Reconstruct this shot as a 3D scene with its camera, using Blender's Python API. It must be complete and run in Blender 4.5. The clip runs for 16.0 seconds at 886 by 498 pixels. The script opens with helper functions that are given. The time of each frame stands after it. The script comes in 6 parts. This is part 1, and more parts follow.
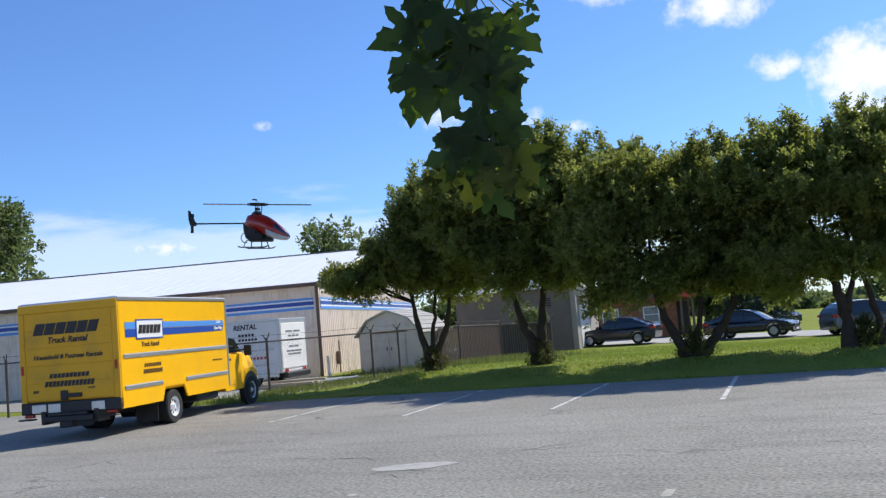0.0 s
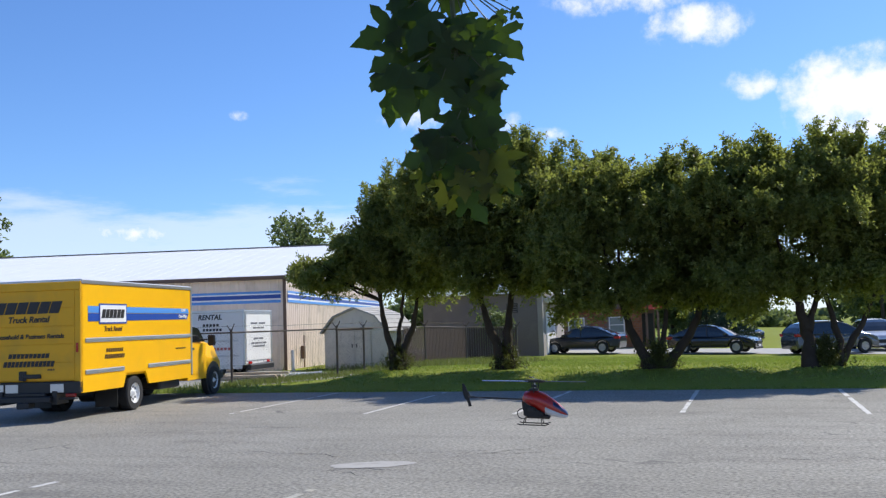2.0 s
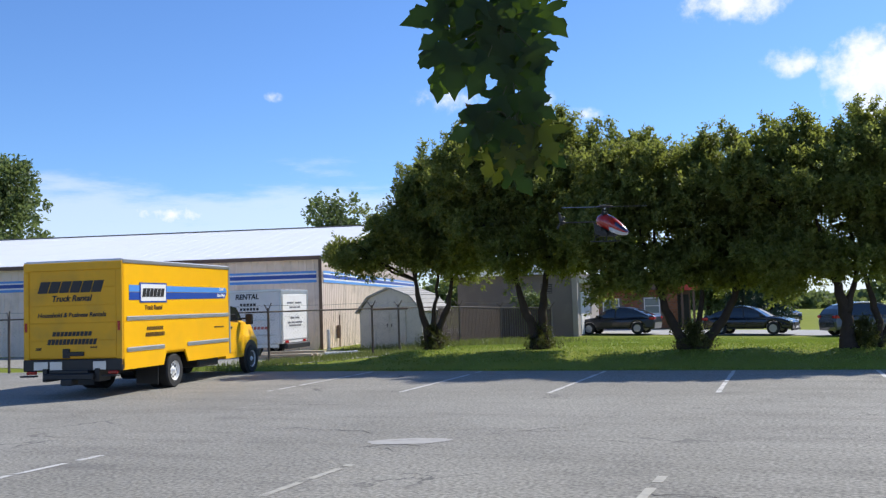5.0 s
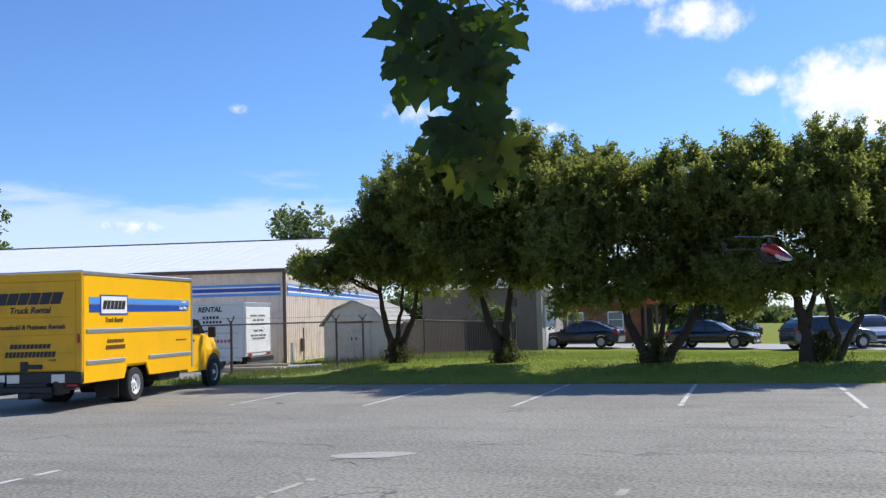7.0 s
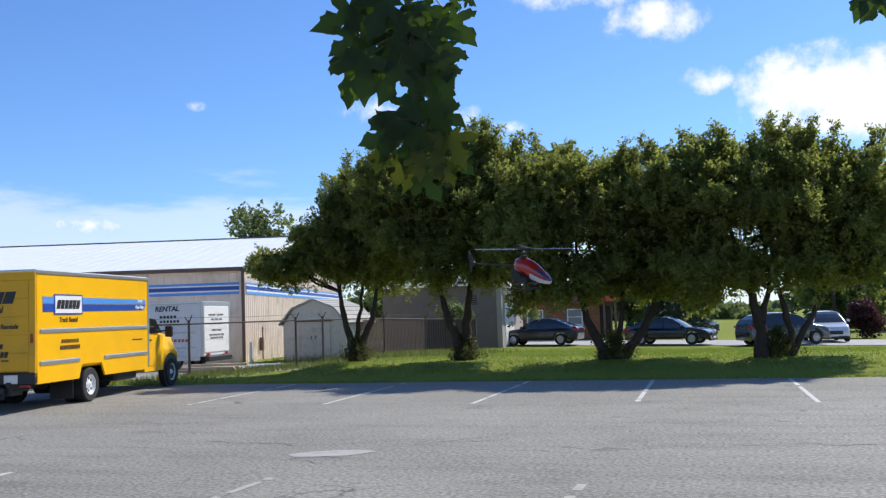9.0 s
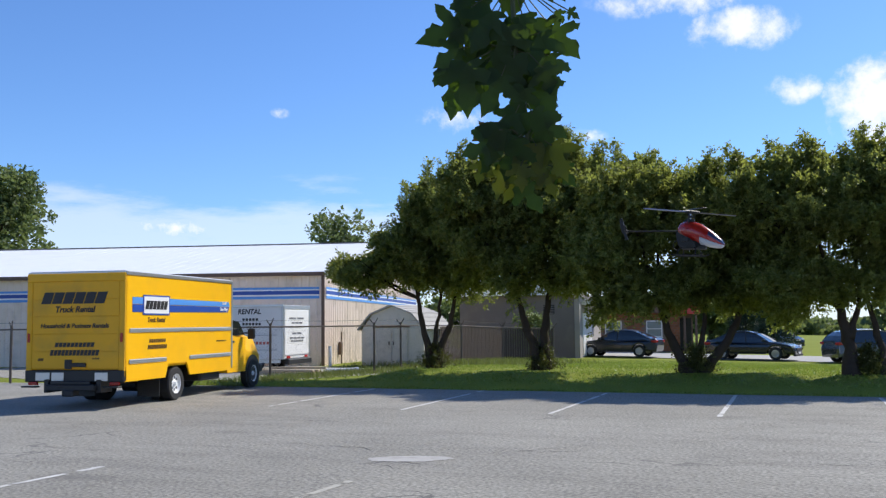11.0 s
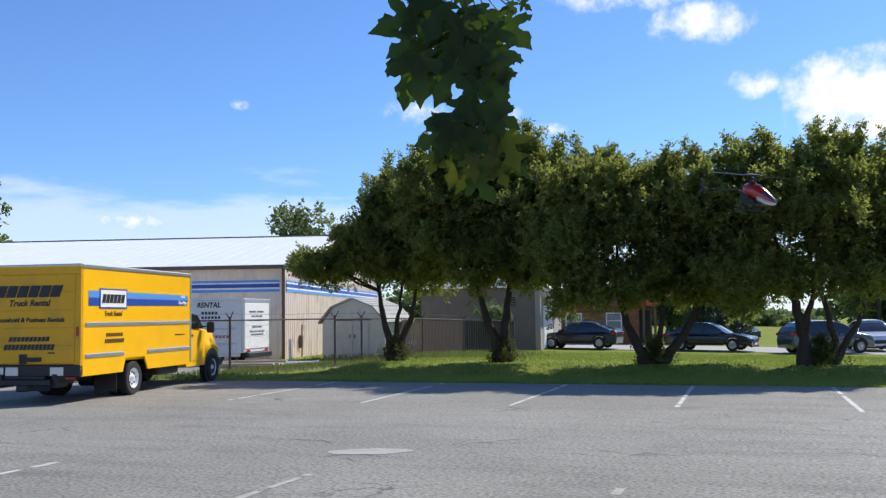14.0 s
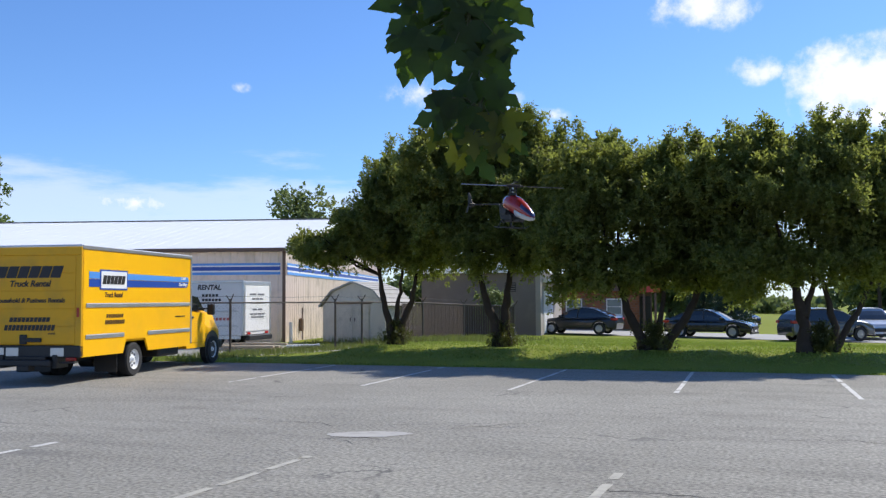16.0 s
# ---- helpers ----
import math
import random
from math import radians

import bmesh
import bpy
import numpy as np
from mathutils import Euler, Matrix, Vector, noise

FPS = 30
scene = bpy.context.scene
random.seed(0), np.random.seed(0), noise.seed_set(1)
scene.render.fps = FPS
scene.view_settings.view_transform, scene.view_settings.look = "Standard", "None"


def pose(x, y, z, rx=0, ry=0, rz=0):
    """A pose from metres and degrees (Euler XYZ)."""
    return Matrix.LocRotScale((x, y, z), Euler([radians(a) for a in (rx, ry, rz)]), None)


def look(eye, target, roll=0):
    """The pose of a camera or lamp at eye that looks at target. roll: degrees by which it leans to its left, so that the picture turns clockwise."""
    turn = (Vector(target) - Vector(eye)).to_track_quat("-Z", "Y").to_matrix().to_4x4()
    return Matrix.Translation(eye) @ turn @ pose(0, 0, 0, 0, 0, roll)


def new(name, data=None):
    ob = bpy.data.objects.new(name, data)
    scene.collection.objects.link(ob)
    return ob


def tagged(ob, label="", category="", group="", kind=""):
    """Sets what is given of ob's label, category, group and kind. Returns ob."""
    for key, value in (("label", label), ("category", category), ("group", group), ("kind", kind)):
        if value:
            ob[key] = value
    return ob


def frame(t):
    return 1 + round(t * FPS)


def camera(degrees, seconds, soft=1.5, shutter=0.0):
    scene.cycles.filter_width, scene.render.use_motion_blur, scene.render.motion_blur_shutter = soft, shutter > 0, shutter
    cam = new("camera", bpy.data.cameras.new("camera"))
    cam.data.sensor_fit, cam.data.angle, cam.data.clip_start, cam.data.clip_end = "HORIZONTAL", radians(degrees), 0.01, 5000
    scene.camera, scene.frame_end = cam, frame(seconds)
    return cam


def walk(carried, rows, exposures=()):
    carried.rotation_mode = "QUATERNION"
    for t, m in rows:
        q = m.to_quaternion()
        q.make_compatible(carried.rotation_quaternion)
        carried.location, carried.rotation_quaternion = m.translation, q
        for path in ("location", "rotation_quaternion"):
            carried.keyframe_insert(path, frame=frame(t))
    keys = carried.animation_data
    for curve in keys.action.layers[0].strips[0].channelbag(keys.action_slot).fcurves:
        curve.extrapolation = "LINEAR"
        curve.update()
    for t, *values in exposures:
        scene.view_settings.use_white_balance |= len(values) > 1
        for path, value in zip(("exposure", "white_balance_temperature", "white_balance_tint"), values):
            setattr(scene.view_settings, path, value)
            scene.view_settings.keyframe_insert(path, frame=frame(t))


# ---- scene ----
cam = camera(49.8, 16.0, soft=1.35)
PATH = [
    (0, (4.36, -15.595, 1.574), (3.637, -13.737, 1.729), -4.8),
    (0.5, (4.358, -15.602, 1.568), (3.68, -13.727, 1.733), -3.7),
    (1, (4.368, -15.606, 1.574), (3.733, -13.72, 1.772), -1.6),
    (1.5, (4.368, -15.6, 1.576), (3.711, -13.719, 1.748), -2.0),
    (2, (4.361, -15.607, 1.574), (3.696, -13.727, 1.727), -1.9),
    (2.5, (4.358, -15.612, 1.561), (3.69, -13.73, 1.668), -1.8),
    (3, (4.36, -15.621, 1.56), (3.694, -13.738, 1.669), -1.7),
    (3.5, (4.358, -15.634, 1.56), (3.679, -13.756, 1.665), -1.8),
    (4, (4.36, -15.657, 1.555), (3.618, -13.802, 1.642), -2.1),
    (4.2, (4.363, -15.681, 1.553), (3.614, -13.829, 1.648), -2.0),
    (6.3, (4.359, -15.68, 1.548), (3.67, -13.806, 1.669), -1.3),
    (6.5, (4.367, -15.673, 1.547), (3.683, -13.797, 1.666), -1.3),
    (7, (4.369, -15.679, 1.547), (3.705, -13.798, 1.688), -1.6),
    (7.5, (4.382, -15.68, 1.542), (3.76, -13.784, 1.676), -1.6),
    (8, (4.386, -15.671, 1.543), (3.768, -13.773, 1.665), -1.6),
    (8.5, (4.387, -15.669, 1.542), (3.794, -13.764, 1.678), -1.8),
    (9, (4.393, -15.679, 1.538), (3.807, -13.771, 1.673), -1.9),
    (9.5, (4.384, -15.686, 1.538), (3.747, -13.796, 1.684), -1.7),
    (10, (4.354, -15.677, 1.546), (3.665, -13.805, 1.691), -1.2),
    (10.2, (4.364, -15.71, 1.543), (3.646, -13.85, 1.703), -0.9),
    (12.3, (4.35, -15.721, 1.539), (3.605, -13.869, 1.672), -0.6),
    (12.5, (4.355, -15.726, 1.54), (3.623, -13.869, 1.667), -0.6),
    (13, (4.365, -15.712, 1.534), (3.667, -13.842, 1.66), -0.7),
    (13.5, (4.369, -15.707, 1.535), (3.681, -13.834, 1.666), -0.9),
    (14, (4.376, -15.712, 1.535), (3.713, -13.83, 1.674), -0.8),
    (14.5, (4.373, -15.709, 1.533), (3.711, -13.826, 1.656), -0.7),
    (15, (4.368, -15.706, 1.531), (3.693, -13.827, 1.646), -0.8),
    (15.5, (4.375, -15.698, 1.524), (3.705, -13.817, 1.635), -0.9),
    (16, (4.374, -15.694, 1.525), (3.708, -13.811, 1.632), -0.3),
]
walk(cam, [(t, look(eye, target, roll)) for t, eye, target, roll in PATH])

T_END = 16.0

# ---------------------------------------------------------------- light
SUN_EL, SUN_AZ = radians(44), radians(35)      # azimuth from +y towards +x
scene.view_settings.exposure = 0.12
world = bpy.data.worlds.new("sky")
scene.world = world
world.use_nodes = True


def build_sky():
    nt = world.node_tree
    nt.nodes.clear()
    N, L = nt.nodes.new, nt.links.new

    def math_node(op, a, b=None, c=None):
        n = N("ShaderNodeMath")
        n.operation = op
        for i, v in enumerate((a, b, c)):
            if v is None:
                continue
            if isinstance(v, (int, float)):
                n.inputs[i].default_value = v
            else:
                L(v, n.inputs[i])
        return n.outputs[0]

    sky = N("ShaderNodeTexSky")
    sky.sky_type = "NISHITA"
    sky.sun_disc = False
    sky.sun_elevation, sky.sun_rotation = SUN_EL, SUN_AZ
    sky.air_density, sky.dust_density, sky.ozone_density = 1.0, 0.25, 2.6
    coord = N("ShaderNodeTexCoord").outputs["Generated"]
    sep = N("ShaderNodeSeparateXYZ")
    L(coord, sep.inputs[0])
    u = math_node("ARCTAN2", sep.outputs[0], sep.outputs[1])
    v = math_node("ARCSINE", sep.outputs[2])
    # clouds: azimuth, height, half width, half height, strength
    clouds = [(0.1, 0.196, 0.085, 0.05, 1.25), (0.055, 0.212, 0.045, 0.036, 1.25), (0.145, 0.186, 0.07, 0.045, 1.2),
              (-0.018, 0.226, 0.028, 0.017, 0.7), (-0.068, 0.288, 0.052, 0.024, 0.95), (-0.13, 0.322, 0.09, 0.02, 0.75),
              (-0.16, 0.25, 0.03, 0.026, 0.16), (-0.55, 0.218, 0.013, 0.007, 0.5), (-0.365, 0.21, 0.055, 0.026, 0.45),
              (-0.267, 0.205, 0.026, 0.014, 0.5), (-0.228, 0.19, 0.024, 0.011, 0.5), (-0.66, 0.1, 0.05, 0.012, 0.6),
              (0.6, 0.24, 0.16, 0.06, 1.1), (1.2, 0.3, 0.2, 0.07, 1.0), (-1.3, 0.28, 0.2, 0.06, 1.0), (-2.2, 0.25, 0.25, 0.07, 1.0),
              (2.3, 0.25, 0.3, 0.07, 1.0)]
    total = None
    for u0, v0, a, b, s in clouds:
        du = math_node("MULTIPLY", math_node("SUBTRACT", u, u0), 1 / a)
        dv = math_node("MULTIPLY", math_node("SUBTRACT", v, v0), 1 / b)
        r = math_node("SQRT", math_node("ADD", math_node("MULTIPLY", du, du), math_node("MULTIPLY", dv, dv)))
        m = math_node("MULTIPLY", math_node("MAXIMUM", math_node("SUBTRACT", 1.35, r), 0.0), s)
        total = m if total is None else math_node("MAXIMUM", total, m)

    def cloud_noise(scale, detail):
        n = N("ShaderNodeTexNoise")
        n.inputs["Scale"].default_value, n.inputs["Detail"].default_value, n.inputs["Roughness"].default_value = scale, detail, 0.6
        L(coord, n.inputs["Vector"])
        return n.outputs["Fac"]

    fine = cloud_noise(34, 8)
    dens = math_node("ADD", total, math_node("MULTIPLY", math_node("SUBTRACT", fine, 0.5), 2.6))
    mask = N("ShaderNodeMapRange")
    mask.interpolation_type = "SMOOTHSTEP"
    mask.inputs["From Min"].default_value, mask.inputs["From Max"].default_value = 0.2, 1.25
    L(math_node("MULTIPLY", dens, math_node("MINIMUM", math_node("MULTIPLY", total, 3.0), 1.0)), mask.inputs["Value"])
    # haze bank near the horizon
    flat = N("ShaderNodeMapping")
    flat.inputs["Scale"].default_value = (1, 1, 5)
    L(coord, flat.inputs["Vector"])
    streak = N("ShaderNodeTexNoise")
    streak.inputs["Scale"].default_value, streak.inputs["Detail"].default_value, streak.inputs["Roughness"].default_value = 7, 7, 0.62
    L(flat.outputs[0], streak.inputs["Vector"])
    soft = streak.outputs["Fac"]
    bank = N("ShaderNodeMapRange")
    bank.interpolation_type = "SMOOTHSTEP"
    bank.inputs["From Min"].default_value, bank.inputs["From Max"].default_value = 0.145, 0.1
    L(math_node("ADD", v, math_node("MULTIPLY", math_node("SUBTRACT", soft, 0.5), 0.14)), bank.inputs["Value"])
    fac = math_node("MAXIMUM", mask.outputs[0], math_node("MULTIPLY", bank.outputs[0], 0.42))
    tint = N("ShaderNodeMix")
    tint.data_type, tint.blend_type = "RGBA", "MULTIPLY"
    tint.inputs[0].default_value = 1.0
    L(sky.outputs[0], tint.inputs[6])
    tint.inputs[7].default_value = SKY_TINT
    mix = N("ShaderNodeMix")
    mix.data_type = "RGBA"
    L(fac, mix.inputs[0])
    L(tint.outputs[2], mix.inputs[6])
    mix.inputs[7].default_value = CLOUD
    bg = N("ShaderNodeBackground")
    bg.inputs["Strength"].default_value = SKY_STRENGTH
    L(mix.outputs[2], bg.inputs["Color"])
    out = N("ShaderNodeOutputWorld")
    L(bg.outputs[0], out.inputs["Surface"])


SKY_STRENGTH, SKY_TINT, CLOUD = 0.118, (0.67, 0.93, 1.33, 1), (8.2, 8.4, 9.6, 1)
build_sky()
sun = new("sun", bpy.data.lights.new("sun", "SUN"))
sun.data.energy, sun.data.angle, sun.data.color = 5.0, radians(0.6), (1.0, 0.95, 0.86)
sun_dir = Vector((math.sin(SUN_AZ) * math.cos(SUN_EL), math.cos(SUN_AZ) * math.cos(SUN_EL), math.sin(SUN_EL)))
sun.matrix_world = look(sun_dir * 60, (0, 0, 0))


# ---------------------------------------------------------------- materials
def mat(name, col, rough=0.6, metal=0.0, var=0.12, scale=3.0, fine=40.0, bump=0.0, bump_scale=80.0, spec=0.5, coat=0.0, dirt=None, per_object=0.0):
    """A surface with colour varied at two scales, fine relief, and patches of dirt."""
    m = bpy.data.materials.new(name)
    m.use_nodes = True
    nt = m.node_tree
    N, L = nt.nodes.new, nt.links.new
    bsdf = nt.nodes["Principled BSDF"]
    bsdf.inputs["Roughness"].default_value, bsdf.inputs["Metallic"].default_value = rough, metal
    bsdf.inputs["Specular IOR Level"].default_value, bsdf.inputs["Coat Weight"].default_value = spec, coat
    coord = N("ShaderNodeTexCoord").outputs["Object"]

    def noise_node(s, detail=4):
        n = N("ShaderNodeTexNoise")
        n.inputs["Scale"].default_value, n.inputs["Detail"].default_value = s, detail
        L(coord, n.inputs["Vector"])
        return n.outputs["Fac"]

    def mixed(fac, a, b, kind="MIX"):
        n = N("ShaderNodeMix")
        n.data_type, n.blend_type = "RGBA", kind
        for i, v in ((0, fac), (6, a), (7, b)):
            if isinstance(v, (int, float, tuple)):
                n.inputs[i].default_value = v
            else:
                L(v, n.inputs[i])
        return n.outputs[2]

    lo = tuple(c * (1 - var) for c in col) + (1,)
    hi = tuple(min(1, c * (1 + var)) for c in col) + (1,)
    big, small = noise_node(scale), noise_node(fine, 6)
    c = mixed(big, lo, hi)
    c = mixed(small, c, mixed(1.0, c, (1 - var, 1 - var, 1 - var, 1), "MULTIPLY"))
    if dirt:
        ramp = N("ShaderNodeMapRange")
        ramp.inputs["From Min"].default_value, ramp.inputs["From Max"].default_value = 0.52, 0.72
        ramp.inputs["To Max"].default_value = dirt[3]
        L(noise_node(scale * 1.7, 7), ramp.inputs["Value"])
        c = mixed(ramp.outputs[0], c, tuple(dirt[:3]) + (1,))
    if per_object:
        info = N("ShaderNodeObjectInfo").outputs["Random"]
        r = N("ShaderNodeMapRange")
        r.inputs["To Min"].default_value, r.inputs["To Max"].default_value = 1 - per_object, 1 + per_object
        L(info, r.inputs["Value"])
        hsv = N("ShaderNodeHueSaturation")
        L(r.outputs[0], hsv.inputs["Value"])
        L(c, hsv.inputs["Color"])
        c = hsv.outputs[0]
    L(c, bsdf.inputs["Base Color"])
    if bump:
        b = N("ShaderNodeBump")
        b.inputs["Strength"].default_value, b.inputs["Distance"].default_value = bump, 0.01
        L(noise_node(bump_scale, 5), b.inputs["Height"])
        L(b.outputs[0], bsdf.inputs["Normal"])
    return m


def leaf_mat(name, dark, light, through_col, amount=0.4, rough=0.5):
    """Foliage: each leaf its own tone, light coming through it."""
    m = bpy.data.materials.new(name)
    m.use_nodes = True
    nt = m.node_tree
    N, L = nt.nodes.new, nt.links.new
    bsdf, out = nt.nodes["Principled BSDF"], nt.nodes["Material Output"]
    bsdf.inputs["Roughness"].default_value = rough
    bsdf.inputs["Specular IOR Level"].default_value = 0.35
    island = N("ShaderNodeNewGeometry").outputs["Random Per Island"]
    mix = N("ShaderNodeMix")
    mix.data_type = "RGBA"
    L(island, mix.inputs[0])
    mix.inputs[6].default_value, mix.inputs[7].default_value = (*dark, 1), (*light, 1)
    noi = N("ShaderNodeTexNoise")
    noi.inputs["Scale"].default_value = 1.6
    L(N("ShaderNodeTexCoord").outputs["Object"], noi.inputs["Vector"])
    tone = N("ShaderNodeMapRange")
    tone.inputs["From Min"].default_value, tone.inputs["From Max"].default_value = 0.3, 0.7
    tone.inputs["To Min"].default_value, tone.inputs["To Max"].default_value = 0.65, 1.4
    L(noi.outputs["Fac"], tone.inputs["Value"])
    hsv = N("ShaderNodeHueSaturation")
    L(mix.outputs[2], hsv.inputs["Color"])
    L(tone.outputs[0], hsv.inputs["Value"])
    L(hsv.outputs[0], bsdf.inputs["Base Color"])
    tr = N("ShaderNodeBsdfTranslucent")
    tr.inputs["Color"].default_value = (*through_col, 1)
    sh = N("ShaderNodeMixShader")
    sh.inputs[0].default_value = amount
    L(bsdf.outputs[0], sh.inputs[1])
    L(tr.outputs[0], sh.inputs[2])
    L(sh.outputs[0], out.inputs["Surface"])
    return m


def asphalt_mat():
    m = bpy.data.materials.new("asphalt")
    m.use_nodes = True
    nt = m.node_tree
    N, L = nt.nodes.new, nt.links.new
    bsdf = nt.nodes["Principled BSDF"]
    bsdf.inputs["Roughness"].default_value, bsdf.inputs["Specular IOR Level"].default_value = 0.85, 0.3
    coord = N("ShaderNodeTexCoord").outputs["Object"]

    def noise_node(s, detail=5, stretch=None):
        n = N("ShaderNodeTexNoise")
        n.inputs["Scale"].default_value, n.inputs["Detail"].default_value = s, detail
        if stretch:
            mp = N("ShaderNodeMapping")
            mp.inputs["Scale"].default_value = stretch
            mp.inputs["Rotation"].default_value = (0, 0, radians(-17))
            L(coord, mp.inputs["Vector"])
            L(mp.outputs[0], n.inputs["Vector"])
        else:
            L(coord, n.inputs["Vector"])
        return n

    def ramp(v, a, b, lo=0.0, hi=1.0):
        n = N("ShaderNodeMapRange")
        n.inputs["From Min"].default_value, n.inputs["From Max"].default_value = a, b
        n.inputs["To Min"].default_value, n.inputs["To Max"].default_value = lo, hi
        L(v, n.inputs["Value"])
        return n.outputs[0]

    def mixed(fac, a, b, kind="MIX"):
        n = N("ShaderNodeMix")
        n.data_type, n.blend_type = "RGBA", kind
        for i, v in ((0, fac), (6, a), (7, b)):
            if isinstance(v, (int, float, tuple)):
                n.inputs[i].default_value = v
            else:
                L(v, n.inputs[i])
        return n.outputs[2]

    def noise_mix(a, b, fac):
        n = N("ShaderNodeMix")
        n.data_type, n.blend_type = "RGBA", "ADD"
        n.inputs[0].default_value = fac
        L(a, n.inputs[6])
        L(b, n.inputs[7])
        return n.outputs[2]

    c = mixed(ramp(noise_node(0.25).outputs["Fac"], 0.3, 0.7), (0.242, 0.232, 0.204, 1), (0.317, 0.304, 0.269, 1))
    c = mixed(ramp(noise_node(1.0, 6, (0.35, 2.2, 1)).outputs["Fac"], 0.5, 0.75, 0, 0.5), c, (0.172, 0.162, 0.148, 1))
    c = mixed(ramp(noise_node(2.4, 7).outputs["Fac"], 0.55, 0.8, 0, 0.45), c, (0.36, 0.338, 0.3, 1))
    c = mixed(ramp(noise_node(24, 5).outputs["Fac"], 0.36, 0.64), mixed(1.0, c, (0.6, 0.6, 0.6, 1), "MULTIPLY"), mixed(1.0, c, (1.25, 1.25, 1.24, 1), "MULTIPLY"))
    # oil stains
    c = mixed(ramp(noise_node(0.62, 4, (0.8, 1.3, 1)).outputs["Fac"], 0.62, 0.74, 0, 0.45), c, (0.12, 0.115, 0.108, 1))
    # fine crazing in some stretches
    craze = N("ShaderNodeTexVoronoi")
    craze.feature = "DISTANCE_TO_EDGE"
    craze.inputs["Scale"].default_value = 5.5
    L(noise_mix(coord, noise_node(3.0, 5).outputs["Color"], 0.35), craze.inputs["Vector"])
    fine_line = ramp(craze.outputs["Distance"], 0.0, 0.05, 1, 0)
    patchy = ramp(noise_node(0.8, 5).outputs["Fac"], 0.48, 0.66, 0, 0.75)
    both = N("ShaderNodeMath")
    both.operation = "MULTIPLY"
    L(fine_line, both.inputs[0])
    L(patchy, both.inputs[1])
    c = mixed(both.outputs[0], c, (0.11, 0.105, 0.098, 1))
    # cracks
    warp = noise_node(1.7, 6)
    add = N("ShaderNodeMix")
    add.data_type, add.blend_type = "RGBA", "ADD"
    add.inputs[0].default_value = 0.9
    L(coord, add.inputs[6])
    L(warp.outputs["Color"], add.inputs[7])
    mp = N("ShaderNodeMapping")
    mp.inputs["Scale"].default_value = (0.55, 1.0, 1)
    L(add.outputs[2], mp.inputs["Vector"])
    vor = N("ShaderNodeTexVoronoi")
    vor.feature = "DISTANCE_TO_EDGE"
    vor.inputs["Scale"].default_value = 0.55
    L(mp.outputs[0], vor.inputs["Vector"])
    line = ramp(vor.outputs["Distance"], 0.0, 0.016, 1, 0)
    some = ramp(noise_node(0.5, 3).outputs["Fac"], 0.55, 0.68)
    mul = N("ShaderNodeMath")
    mul.operation = "MULTIPLY"
    L(line, mul.inputs[0])
    L(some, mul.inputs[1])
    c = mixed(mul.outputs[0], c, (0.085, 0.082, 0.08, 1))
    L(c, bsdf.inputs["Base Color"])
    b = N("ShaderNodeBump")
    b.inputs["Strength"].default_value, b.inputs["Distance"].default_value = 0.6, 0.012
    L(noise_node(70, 4).outputs["Fac"], b.inputs["Height"])
    L(b.outputs[0], bsdf.inputs["Normal"])
    return m


